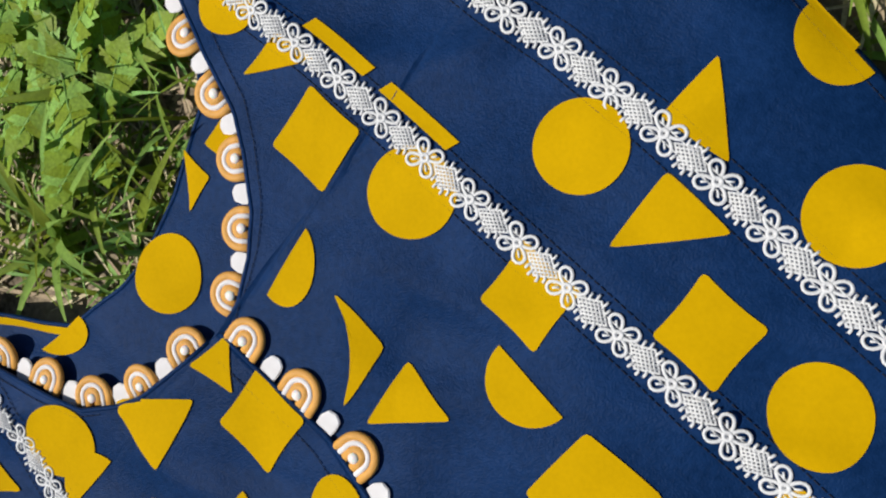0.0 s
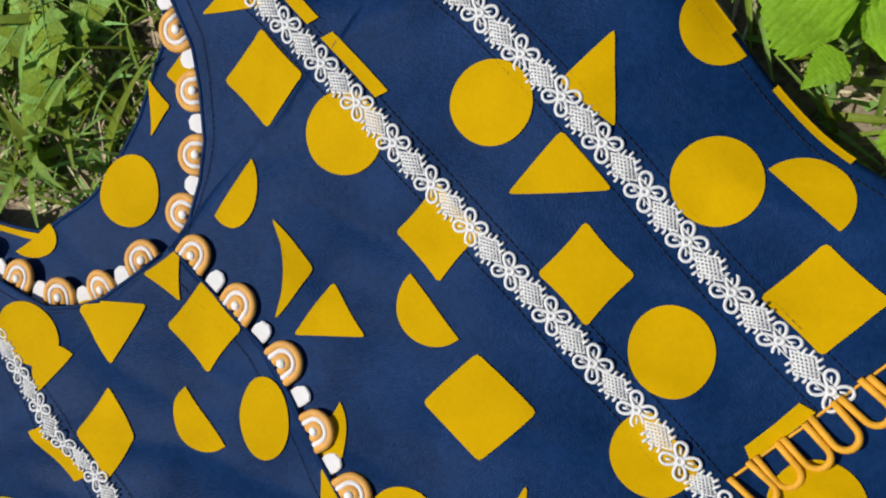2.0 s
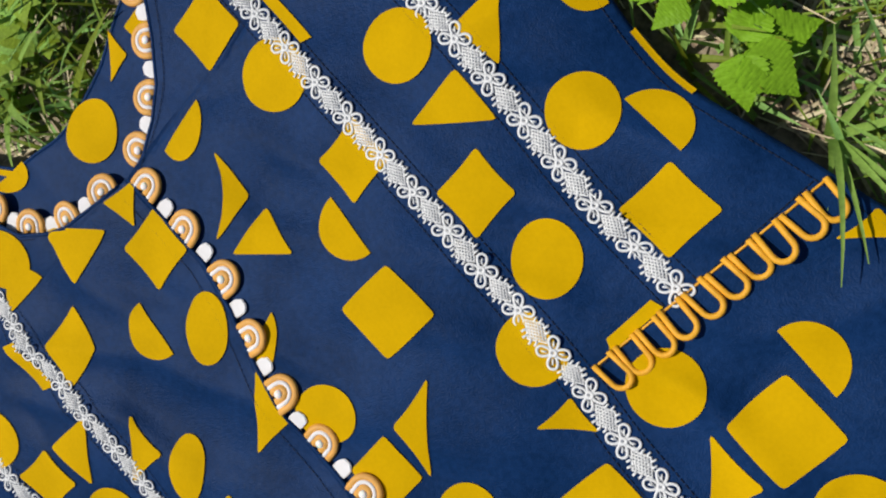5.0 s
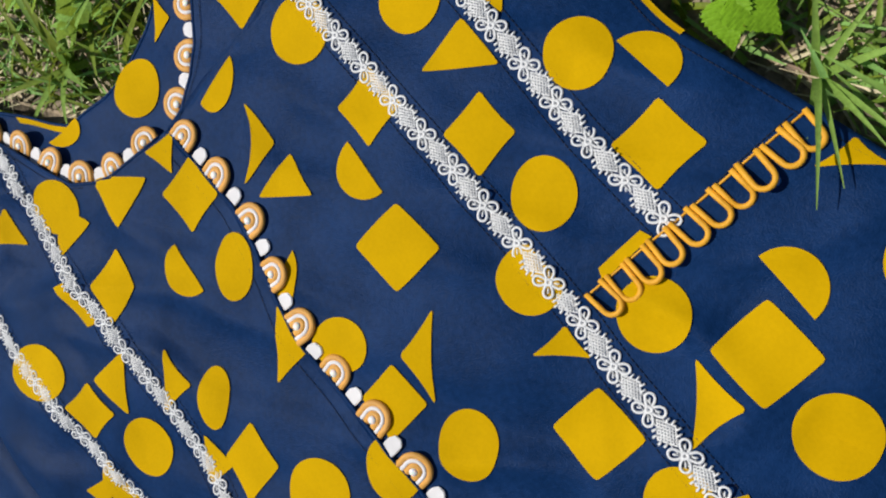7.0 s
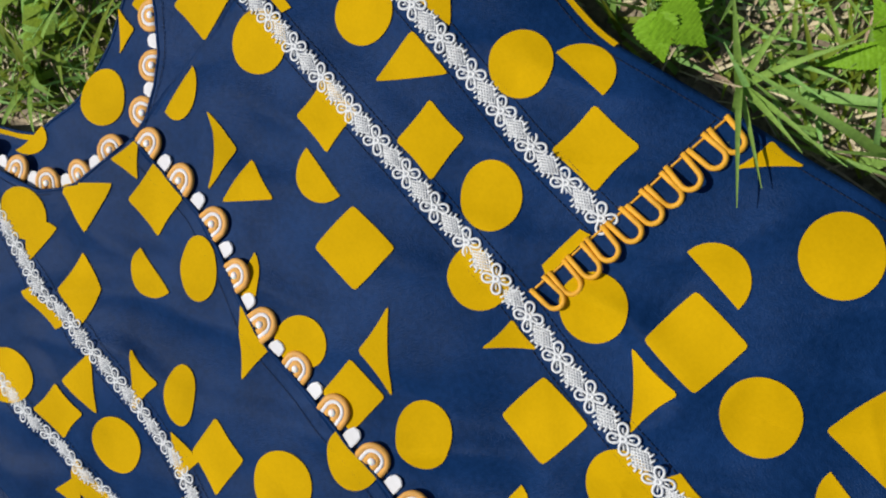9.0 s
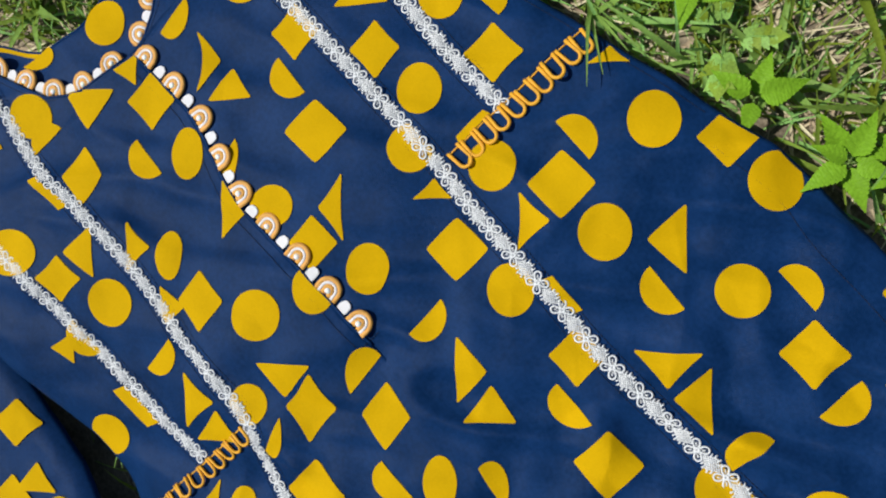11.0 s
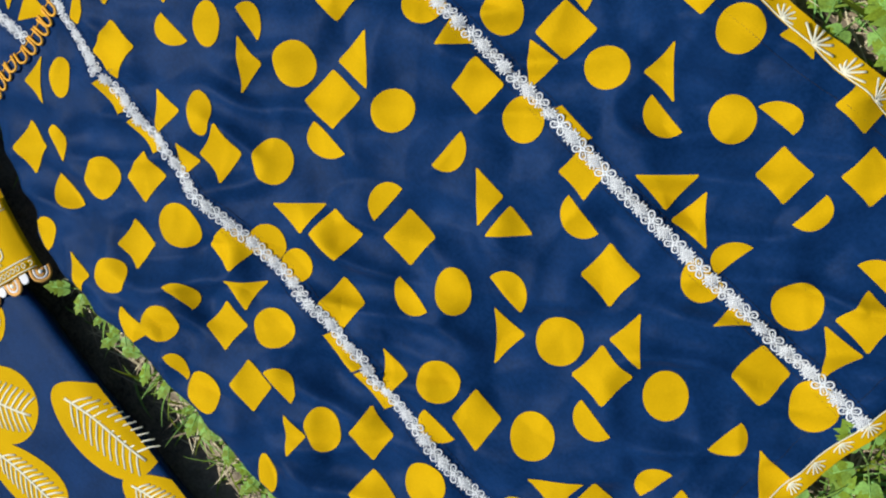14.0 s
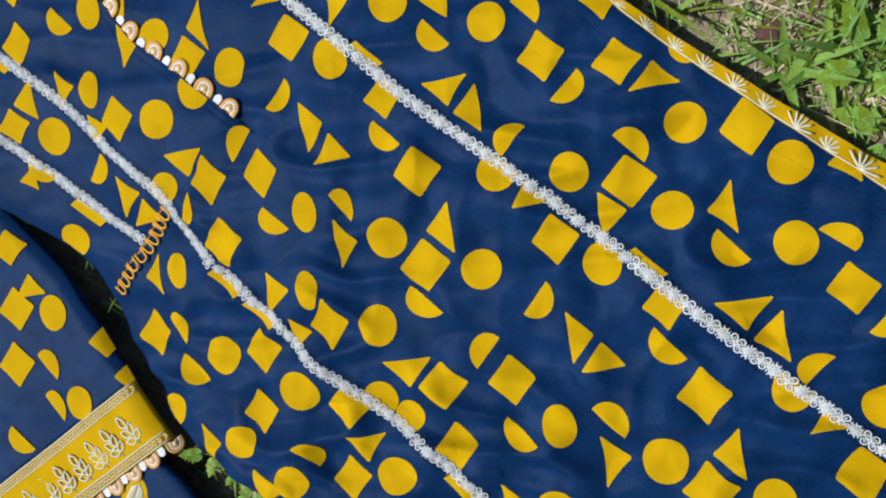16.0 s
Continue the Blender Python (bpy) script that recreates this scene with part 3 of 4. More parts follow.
def resting(x, y, angle, height, above=0.0):
    """A pose on the cloth that follows its slope."""
    e = 0.003
    z = height(x, y)
    normal = Vector(((height(x - e, y) - height(x + e, y)) / (2 * e), (height(x, y - e) - height(x, y + e)) / (2 * e), 1)).normalized()
    q = Vector((0, 0, 1)).rotation_difference(normal)
    return Matrix.Translation(Vector((x, y, z + above))) @ q.to_matrix().to_4x4() @ Matrix.Rotation(angle, 4, "Z")


def lace_strip(curve, a, b, parent, phase=0.0, pitch=0.0252, narrow=0.94):
    strip_mesh = []
    for side in (-1, 1):
        pts = [(x, curve(x) + side * 0.0022, upper(x, curve(x) + side * 0.0022) + 0.0005) for x in np.linspace(a, b, int((b - a) / 0.006))]
        strip_mesh.append(tube(pts, 0.00035, 4))
    strip = part("lace_strip", mesh_of("lace_strip", *joined(strip_mesh), LACE), parent, None, "white guipure lace strip of flowers and diamonds")
    for i, (x, y, ang) in enumerate(along(curve, a + phase, b, pitch / 2)):
        name, me = ("lace_flower", FLOWER) if i % 2 == 0 else ("lace_diamond", DIAMOND)
        part(name, me, strip, resting(x, y, ang + radians(random.uniform(-4, 4)), upper, 0.0007 + 0.0009 * min(1.0, max(0.0, x / 0.12))) @ Matrix.Diagonal((1, narrow, 1, 1)))
    for side in (-1, 1):
        dashes = []
        for x, y, ang in along(lower(curve, side * 0.0089), a, b, 0.0032):
            c, s = math.cos(ang), math.sin(ang)
            ends = [(x + c * d, y + s * d) for d in (0, 0.0012, 0.0024)]
            dashes.append(tube([(p, q, upper(p, q) + 0.0006) for p, q in ends], 0.00022, 4))
        part("stitching", mesh_of("stitching", *joined(dashes), THREAD), strip, None, "dark row of stitches")
    return strip


lace_strip(lace_right_inner, -0.46, 0.706, dress, 0.0111)
end = lace_strip(lace_right_outer, -0.44, -0.056, dress, 0.006)
lace_strip(lace_left_inner, -0.45, 0.706, dress, 0.004, narrow=0.88)
lace_strip(lace_left_outer, -0.42, -0.026, dress, 0.009)


# ---- rainbow trim of the neck and placket ----
def arch(radius, leg, n=14):
    return [(-radius, -leg, 0)] + [(radius * math.cos(a), radius * math.sin(a), 0) for a in (math.pi - math.pi * k / n for k in range(n + 1))] + [(radius, -leg, 0)]


OUTER = mesh_of("outer_arc", *tube(arch(0.0083, 0.0055), 0.00195, 8, False, 0.75), TAN)
WHITE_ARC = mesh_of("white_arc", *tube(arch(0.0056, 0.0050), 0.00130, 8, False, 1.0), WHITE)
INNER = mesh_of("inner_arc", *tube(arch(0.0026, 0.0045), 0.00215, 8, False, 0.8), TAN)
bm = bmesh.new()
bmesh.ops.create_uvsphere(bm, u_segments=14, v_segments=10, radius=0.0024)
PEARL_MESH = bpy.data.meshes.new("pearl")
bm.to_mesh(PEARL_MESH)
bm.free()
PEARL_MESH.materials.append(PEARL)
for p in PEARL_MESH.polygons:
    p.use_smooth = True
bm = bmesh.new()
ring = [bm.verts.new((x, y, z)) for z in (0.0, 0.0013) for x, y in ((-0.0042, -0.006), (0.0042, -0.006), (0.0048, 0.0010), (0.0044, 0.0046), (0.0014, 0.0066), (-0.0026, 0.0058), (-0.0046, 0.0016))]
bm.faces.new(ring[:7][::-1])
bm.faces.new(ring[7:])
for k in range(7):
    bm.faces.new((ring[k], ring[(k + 1) % 7], ring[7 + (k + 1) % 7], ring[7 + k]))
bmesh.ops.bevel(bm, geom=list(bm.edges), offset=0.0004, segments=2, affect="EDGES")
TOOTH = bpy.data.meshes.new("white_tooth")
bm.to_mesh(TOOTH)
bm.free()
TOOTH.materials.append(WHITE)


def rainbow(m, parent, size=1.0):
    m = m @ Matrix.Scale(size, 4)
    arc = part("rainbow_charm", OUTER, parent, m, "tan and white rainbow charm with a pearl")
    part("white_arc", WHITE_ARC, arc, Matrix.Translation((0, 0, 0.0004)))
    part("inner_arc", INNER, arc, Matrix.Translation((0, 0, 0.0002)))
    part("pearl", PEARL_MESH, arc, Matrix.Translation((0, -0.0008, 0.0016)) @ Matrix.Diagonal((1, 1, 0.6, 1)), "small white pearl")


def trim_row(path, outward, height, parent, pitch=0.0305, start=0.0, size=1.0, above=0.0015, teeth=True):
    """Charms and white teeth by turns along a path of points; outward is +1 for its left side."""
    pts = np.array(path)
    run = np.r_[0, np.cumsum(np.hypot(*np.diff(pts, axis=0).T))]
    at = lambda d: Vector((float(np.interp(d, run, pts[:, 0])), float(np.interp(d, run, pts[:, 1]))))
    d, i = start, 0
    while d < run[-1]:
        p = at(d)
        way = (at(min(d + 0.006, run[-1])) - at(max(d - 0.006, 0))).normalized()
        out = Vector((-way.y, way.x)) * outward
        ang = math.atan2(out.y, out.x) - math.pi / 2 + radians(random.uniform(-5, 5))
        if i % 2 == 0:
            q = p + out * 0.0060
            rainbow(resting(q.x, q.y, ang, height, above), parent, size * random.uniform(0.97, 1.03))
        elif teeth:
            q = p + out * 0.0038
            part("white_tooth", TOOTH, parent, resting(q.x, q.y, ang, height, max(0.0002, above - 0.0014)) @ Matrix.Scale(size, 4))
        d += pitch / 2
        i += 1


def over_placket(x, y):
    return cloth(x, y) + 0.0006


edge = [(x, placket_edge(x)) for x in np.linspace(-0.293, 0.0, 80)]
trim_row(edge, 1, over_placket, dress, 0.0345, 0.007)
edge = [(x, neck_right(x)) for x in np.linspace(-0.2985, -0.49, 80)]
trim_row(edge, 1, lambda x, y: max(back_height(x, y), cloth(x, y) - 0.004), dress, 0.0322, 0.0135)
edge = [(x, neck_left(x)) for x in np.linspace(-0.300, -0.49, 120)]
trim_row(edge, -1, lambda x, y: cloth(x, y) - 0.003, dress, 0.0308, 0.006)


# ---- facings and stitch lines along the edges ----
def stitch_line(points, height, parent, pitch=0.003):
    pts = np.array(points)
    run = np.r_[0, np.cumsum(np.hypot(*np.diff(pts, axis=0).T))]
    dashes = []
    for d in np.arange(0, run[-1] - pitch, pitch):
        ends = [(float(np.interp(d + e, run, pts[:, 0])), float(np.interp(d + e, run, pts[:, 1]))) for e in (0, pitch * 0.4, pitch * 0.8)]
        dashes.append(tube([(x, y, height(x, y) + 0.0006) for x, y in ends], 0.00022, 4))
    return part("stitching", mesh_of("stitching", *joined(dashes), THREAD), parent, None, "dark row of stitches")


def hem_roll(points, height, parent, radius=0.0012):
    return part("rolled_edge", mesh_of("rolled_edge", *tube([(x, y, height(x, y) - radius * 0.4) for x, y in points], radius, 8), NAVY), parent)


stitch_line([(x, placket_edge(x) - 0.009) for x in np.linspace(-0.29, 0.0, 90)], upper, left_front)
stitch_line([(x, neck_left(x) - 0.004) for x in np.linspace(-0.47, -0.318, 60)], upper, left_front)
stitch_line([(x, neck_right(x) + 0.008) for x in np.linspace(-0.47, -0.29, 60)], cloth, front)
stitch_line([(0.001, y) for y in np.linspace(-0.175, -0.150, 12)], upper, front)
stitch_line([(x, right_edge(x) - 0.022 - 0.012 * math.sin((x - 0.05) * 5)) for x in np.linspace(0.07, 0.70, 160)], cloth, front)
stitch_line([(HEM - 0.028, y) for y in np.linspace(-0.44, 0.12, 120)], cloth, front)
stitch_line([(x, right_edge(x) - 0.006) for x in np.linspace(-0.3, 0.05, 90)], cloth, front)
stitch_line([(-0.0525, y) for y in np.linspace(-0.024, 0.098, 40)], cloth, front)
hem_roll([(x, placket_edge(x)) for x in np.linspace(-0.297, 0.004, 90)], upper, left_front)
hem_roll([(x, neck_left(x)) for x in np.linspace(-0.48, -0.299, 90)], upper, left_front)
hem_roll([(x, neck_right(x)) for x in np.linspace(-0.48, -0.299, 90)], cloth, front)
hem_roll([(back_neck(y), y) for y in np.linspace(-0.28, -0.055, 80)], back_height, back_panel)


# ---- orange loops across the side panels ----
def u_loop(width, length):
    return [(-0.0015, -width, 0.0002), (length * 0.5, -width, 0.0004)] + [(length - width + width * math.sin(a), -width * math.cos(a), 0.0004) for a in (math.pi * k / 9 for k in range(10))] + [(length * 0.5, width, 0.0004), (-0.0015, width, 0.0002)]


U_LOOP = mesh_of("cord_loop", *tube(u_loop(0.0049, 0.0155), 0.00140, 8, False, 0.9), ORANGE)
U_SMALL = mesh_of("cord_loop", *tube(u_loop(0.0046, 0.0125), 0.00125, 8, False, 0.9), ORANGE)


def loop_row(x0, y0, x1, y1, count, me, parent, height):
    line = part("loop_braid", mesh_of("loop_braid", *tube([(x0 + (x1 - x0) * k / 30, y0 + (y1 - y0) * k / 30, height(x0 + (x1 - x0) * k / 30, y0 + (y1 - y0) * k / 30) + 0.0003) for k in range(31)], 0.0007, 5), ORANGE), parent, None, "orange corded loop braid")
    for k in range(count):
        f = (k + 0.5) / count
        x, y = x0 + (x1 - x0) * f, y0 + (y1 - y0) * f
        part("cord_loop", me, line, resting(x, y, radians(random.uniform(-6, 6)) - math.atan((x1 - x0) / (y1 - y0)), height, 0.0016))


loop_row(-0.0540, -0.0265, -0.0495, 0.101, 10, U_LOOP, dress, cloth)
loop_row(-0.021, -0.282, -0.030, -0.402, 10, U_SMALL, dress, upper)


# ---- printed facing bands at the side slit and the hem ----
def strip_between(name, points_in, points_out, height, above, mat, parent, label=""):
    verts, faces, n = [], [], 6
    for (x0, y0), (x1, y1) in zip(points_in, points_out):
        for k in range(n + 1):
            x, y = x0 + (x1 - x0) * k / n, y0 + (y1 - y0) * k / n
            verts.append((x, y, height(x, y) + above))
    for i in range(len(points_in) - 1):
        for k in range(n):
            c = i * (n + 1) + k
            faces.append((c, c + 1, c + n + 2, c + n + 1))
    me = mesh_of(name, verts, faces, mat)
    if me.polygons[0].normal.z < 0:
        me.flip_normals()
    return part(name, me, parent, None, label)


def blade_shape(length, width, stroke=0.0005):
    """A small printed leaf, hollow, along x."""
    rim = [(length * f, width * math.sin(math.pi * f ** 0.8), 0) for f in (k / 8 for k in range(9))]
    rim += [(x, -y, 0) for x, y, z in rim[-2:0:-1]]
    return tube(rim, stroke, 4, True, 0.5)


def tuft():
    """A printed fan of six curved strokes."""
    out = []
    for ang, length in ((-68, 0.0098), (-38, 0.0088), (-13, 0.0082), (13, 0.0082), (38, 0.0088), (68, 0.0098)):
        c, s_ = math.cos(radians(ang)), math.sin(radians(ang))
        out.append(tube([(length * f * (c * 0.55 + 0.45 * f * c), length * f * (s_ * 0.5 + 0.5 * s_ * math.sqrt(f)), 0) for f in (0.0, 0.3, 0.6, 0.85, 1.0)], 0.00062, 5, False, 0.4))
    return joined(out)


TUFT = mesh_of("printed_tuft", *tuft(), CREAM)
xs = np.linspace(0.205, HEM, 110)
wide = curve_of([(0.205, 0.002), (0.24, 0.008), (0.40, 0.012), (0.60, 0.020), (0.72, 0.022)])
side_band = strip_between("side_facing", [(x, right_edge(x) - wide(x)) for x in xs], [(x, right_edge(x) + 0.001) for x in xs], cloth, 0.0016, YELLOW, dress, "yellow facing with white printed tufts")
part("facing_line", mesh_of("facing_line", *tube([(x, right_edge(x) - wide(x) + 0.0012, cloth(x, right_edge(x) - wide(x) + 0.0012) + 0.0018) for x in xs], 0.0006, 4, False, 0.4), CREAM), side_band)
for x in np.arange(0.235, 0.70, 0.0290):
    y = right_edge(x) - wide(x) + 0.002
    part("printed_tuft", TUFT, side_band, resting(x, y, radians(82), cloth, 0.0022) @ Matrix.Scale(min(1.7, wide(x) / 0.0085), 4))
ys = np.linspace(-0.46, 0.15, 110)
hem_band = strip_between("hem_facing", [(HEM - 0.011, y) for y in ys], [(HEM + 0.002, y) for y in ys], cloth, 0.0016, YELLOW, dress, "yellow hem facing with white printed tufts")
part("facing_line", mesh_of("facing_line", *tube([(HEM - 0.0105, y, cloth(HEM - 0.0105, y) + 0.0018) for y in ys], 0.0006, 4, False, 0.4), CREAM), hem_band)
for y in np.arange(-0.44, 0.14, 0.024):
    part("printed_tuft", TUFT, hem_band, resting(HEM - 0.009, y, radians(random.uniform(-10, 10)), cloth, 0.0022))

for x0, x1 in ((-0.152, -0.113), (-0.215, -0.178)):
    xs = np.linspace(x0, x1, 12)
    strip_between("armhole_facing", [(x, right_edge(x) - 0.0022) for x in xs], [(x, right_edge(x) + 0.0006) for x in xs], cloth, 0.0012, YELLOW, dress)

strip_between("print_sliver", [(-0.0600, y) for y in np.linspace(-0.0125, 0.014, 10)], [(-0.0540, y) for y in np.linspace(-0.0150, 0.016, 10)], cloth, 0.0009, YELLOW, front)
ys = np.linspace(-0.238, -0.208, 12)
strip_between("print_sliver", [(back_neck(y) + 0.0015, y) for y in ys], [(back_neck(y) + 0.0075, y) for y in ys], back_height, 0.0009, YELLOW, back_panel)
for strip, x0, x1, d0, d1 in ((lace_right_inner, -0.354, -0.318, 0.0075, 0.0135), (lace_right_inner, -0.309, -0.271, 0.0075, 0.0135), (lace_right_inner, 0.054, 0.085, 0.004, 0.0105), (lace_right_inner, 0.367, 0.402, 0.004, 0.0105),
                              (lace_left_inner, -0.286, -0.248, -0.0135, -0.005), (lace_left_outer, -0.1135, -0.072, -0.0175, -0.005), (lace_left_inner, 0.061, 0.100, -0.0125, -0.003), (lace_left_inner, 0.111, 0.149, -0.0125, -0.003),
                              (lace_left_inner, 0.372, 0.412, -0.0125, -0.003), (lace_left_inner, 0.414, 0.455, -0.0125, -0.003)):
    xs = np.linspace(x0, x1, 12)
    strip_between("print_sliver", [(x + 0.4 * d0, strip(x) + d0) for x in xs], [(x + 0.4 * d1, strip(x) + d1) for x in xs], upper, 0.0009, YELLOW, front)

# ---- the sleeve beside the body ----
CUFF = Vector((0.043, -0.472))
ACROSS = Vector((-0.058, -0.192)).normalized()
DOWN = Vector((-ACROSS.y, ACROSS.x))
sleeve_edge = smooth_curve([(-0.45, -0.48), (-0.28, -0.430), (-0.21, -0.423), (-0.15, -0.427), (-0.10, -0.431), (-0.06, -0.444), (-0.03, -0.451), (0.0, -0.462), (0.043, -0.475), (0.08, -0.485), (0.125, -0.496)])


def sleeve_height(x, y):
    edge_gap = sleeve_edge(x) - y
    z = -0.019 + 0.0035 * ripple(x, y, 10, 4.4) + 0.0012 * ripple(x * 0.7 + y, y * 0.6 - x, 38, 1.9)
    if edge_gap < 0.022:
        z -= 0.010 * (1 - max(edge_gap, 0) / 0.022) ** 2
    return z


def along_sleeve(u, v):
    """u: from the cuff's seam towards its hem; v: across from the sleeve's near edge."""
    return CUFF + DOWN * u + ACROSS * v


def sleeve_v(u):
    """Where the near edge lies at u."""
    v = 0.0
    for _ in range(12):
        p = along_sleeve(u, v)
        v += (p.y - sleeve_edge(p.x)) * 0.9
    return v


verts, faces, n = [], [], 60
us = np.linspace(-0.36, 0.0, 86)
for u in us:
    v0 = sleeve_v(u)
    for k in range(n + 1):
        p = along_sleeve(u, v0 + 0.255 * k / n)
        verts.append((p.x, p.y, sleeve_height(p.x, p.y)))
for i in range(len(us) - 1):
    for k in range(n):
        c = i * (n + 1) + k
        faces.append((c, c + 1, c + n + 2, c + n + 1))
me = mesh_of("sleeve", verts, faces, NAVY)
if me.polygons[0].normal.z < 0:
    me.flip_normals()
sleeve = part("sleeve", me, dress, None, "navy printed sleeve with a yellow cuff")
skin = sleeve.modifiers.new("thickness", "SOLIDIFY")
skin.thickness, skin.offset = 0.004, -1.0
SLEEVE = [
    ("s", -16.78, -45.33, 1.11, 0.89), ("tu", -12.11, -47.05, 1.29, 1.07), ("s", -12.02, -50.42, 1.13, 1.10), ("c", -7.87, -47.59, 0.96, 1.10), ("s", -8.38, -55.66, 1.16, 1.14), ("hb", -4.97, -52.83, 0.83, 1.07),
    ("c", 0.57, -53.79, 0.89, 1.04), ("hb", -1.63, -56.15, 0.76, 1.10), ("ha", -3.11, -62.73, 1.10, 1.00), ("s", -1.04, -45.99, 0.82, 0.84), ("s", 3.55, -47.18, 0.78, 0.69),
]
seam = lambda x: CUFF.y + (x - CUFF.x) * ACROSS.y / ACROSS.x
lay([SLEEVE], sleeve, lambda x, y: sleeve_height(x, y) + 0.0005, [(sleeve_edge, False), (seam, True)])

verts, faces, n, rows = [], [], 50, 14
for i in range(rows + 1):
    u = 0.077 * i / rows
    v0 = sleeve_v(u)
    for k in range(n + 1):
        p = along_sleeve(u, v0 + 0.245 * k / n)
        verts.append((p.x, p.y, sleeve_height(p.x, p.y) + 0.0012))
for i in range(rows):
    for k in range(n):
        c = i * (n + 1) + k
        faces.append((c, c + 1, c + n + 2, c + n + 1))
me = mesh_of("cuff", verts, faces, YELLOW)
if me.polygons[0].normal.z < 0:
    me.flip_normals()
cuff = part("cuff", me, dress, None, "yellow cuff with cream leaf print and beaded borders")
skin = cuff.modifiers.new("thickness", "SOLIDIFY")
skin.thickness, skin.offset = 0.003, -1.0


def on_cuff(u, v, above=0.0018):
    p = along_sleeve(u, sleeve_v(u) + v)
    return Vector((p.x, p.y, sleeve_height(p.x, p.y) + above))


BEAD = mesh_of("border_ring", *tube([(0.0024 * math.cos(a), 0.0024 * math.sin(a), 0) for a in (2 * math.pi * k / 10 for k in range(10))], 0.0006, 4, True, 0.5), CREAM)
cuff_turn = math.atan2(ACROSS.y, ACROSS.x)
for u0, u1 in ((0.0012, 0.0112), (0.0650, 0.0755)):
    for u in (u0, u1):
        part("border_line", mesh_of("border_line", *tube([on_cuff(u, 0.003 + 0.24 * k / 50) for k in range(51)], 0.0009 if u in (0.0012, 0.0650) else 0.0007, 4, False, 0.4), CREAM), cuff)
    for k in range(38):
        p = on_cuff((u0 + u1) / 2, 0.006 + 0.0062 * k)
        part("border_ring", BEAD, cuff, Matrix.Translation(p))
SPRIG = mesh_of("printed_sprig", *joined([turned(blade_shape(0.017, 0.0042, 0.0012), radians(90), (0, 0.024, 0)), turned(blade_shape(0.014, 0.0038, 0.0012), radians(62), (0.001, 0.014, 0)), turned(blade_shape(0.014, 0.0038, 0.0012), radians(125), (-0.001, 0.014, 0)),
                                   turned(blade_shape(0.013, 0.0038, 0.0012), radians(38), (0.001, 0.006, 0)), turned(blade_shape(0.013, 0.0038, 0.0012), radians(146), (-0.001, 0.006, 0)), tube([(0, 0, 0), (0, 0.012, 0), (0, 0.026, 0)], 0.0006, 4, False, 0.5)]), CREAM)
for k in range(8):
    p = on_cuff(0.0610, 0.032 + 0.0275 * k)
    part("printed_sprig", SPRIG, cuff, Matrix.Translation(p) @ Matrix.Rotation(math.atan2(-DOWN.y, -DOWN.x) - math.pi / 2 + radians(14), 4, "Z") @ Matrix.Scale(0.98, 4))
edge = [tuple(along_sleeve(0.077, sleeve_v(0.077) + v)) for v in np.linspace(0.004, 0.24, 40)]
trim_row(edge, 1, lambda x, y: sleeve_height(x, y) - 0.002, dress, 0.0305, 0.0, 1.0, 0.001)

# ---- the folded garment below the sleeve ----
SHIFT = Vector((-0.009, -0.024, -0.030))
trousers = empty("folded_trousers", "folded navy cloth with large yellow leaf print on grass", "garment", SHIFT)
other_edge = smooth_curve([(0.10, -0.505), (0.154, -0.504), (0.247, -0.511), (0.335, -0.519), (0.395, -0.523), (0.75, -0.545)])


def other_height(x, y):
    z = 0.008 + 0.003 * ripple(x, y, 9, 7.7) + 0.001 * ripple(x, y, 30, 3.3)
    gap = other_edge(x) - y
    if gap < 0.02:
        z -= 0.006 * (1 - max(gap, 0) / 0.02) ** 2
    return z


cloth_fold = sheet("cloth", rows_between(0.07, 0.72, 0.006), lambda x: -0.85, other_edge, 0.006, other_height, NAVY, trousers, 0.020)


def big_leaf(x, y, length, width, turn):
    n = 40
    c, s = math.cos(radians(turn)), math.sin(radians(turn))
    place = lambda p, q: (x + c * p - s * q, y + s * p + c * q)
    rim = [place(length * math.cos(a), width * math.sin(a) * (1 + 0.25 * math.cos(a))) for a in (2 * math.pi * k / n for k in range(n))]
    rim = [tuple(p) for p in trim_to([Vector(p) for p in rim], lower(other_edge, -0.001), False)]
    n = len(rim)
    mx, my = sum(p[0] for p in rim) / n, sum(p[1] for p in rim) / n
    verts, faces = [], []
    for r in (1, 0.85, 0.7, 0.5, 0.3):
        for p, q in rim:
            a, b = mx + (p - mx) * r, my + (q - my) * r
            verts.append((a, b, other_height(a, b) + 0.0006))
    verts.append((mx, my, other_height(mx, my) + 0.0006))
    for i in range(4):
        for k in range(n):
            l = (k + 1) % n
            faces.append((i * n + k, i * n + l, (i + 1) * n + l, (i + 1) * n + k))
    for k in range(n):
        faces.append((4 * n + k, 4 * n + (k + 1) % n, 5 * n))
    me = mesh_of("printed_leaf", verts, faces, YELLOW)
    if me.polygons[0].normal.z < 0:
        me.flip_normals()
    leaf = part("printed_leaf", me, cloth_fold)
    lines = []
    drop = lambda p, q: (*place(p, q), other_height(*place(p, q)) + 0.0010)
    lines.append(tube([drop(length * (-0.75 + 1.6 * k / 12), 0.002 * math.sin(k * 0.4)) for k in range(13)], 0.0015, 5, False, 0.25))
    for k in range(11):
        f = -0.62 + 0.128 * k
        reach = width * 0.62 * math.sqrt(max(0.05, 1 - (f * 1.02) ** 2))
        for side in (-1, 1):
            lines.append(tube([drop(length * f, 0), drop(length * (f + 0.11), side * reach * 0.55), drop(length * (f + 0.24), side * reach)], 0.0011, 5, False, 0.25))
    part("fern_print", mesh_of("fern_print", *joined(lines), CREAM), leaf, None, "white fern brushed on the leaf")


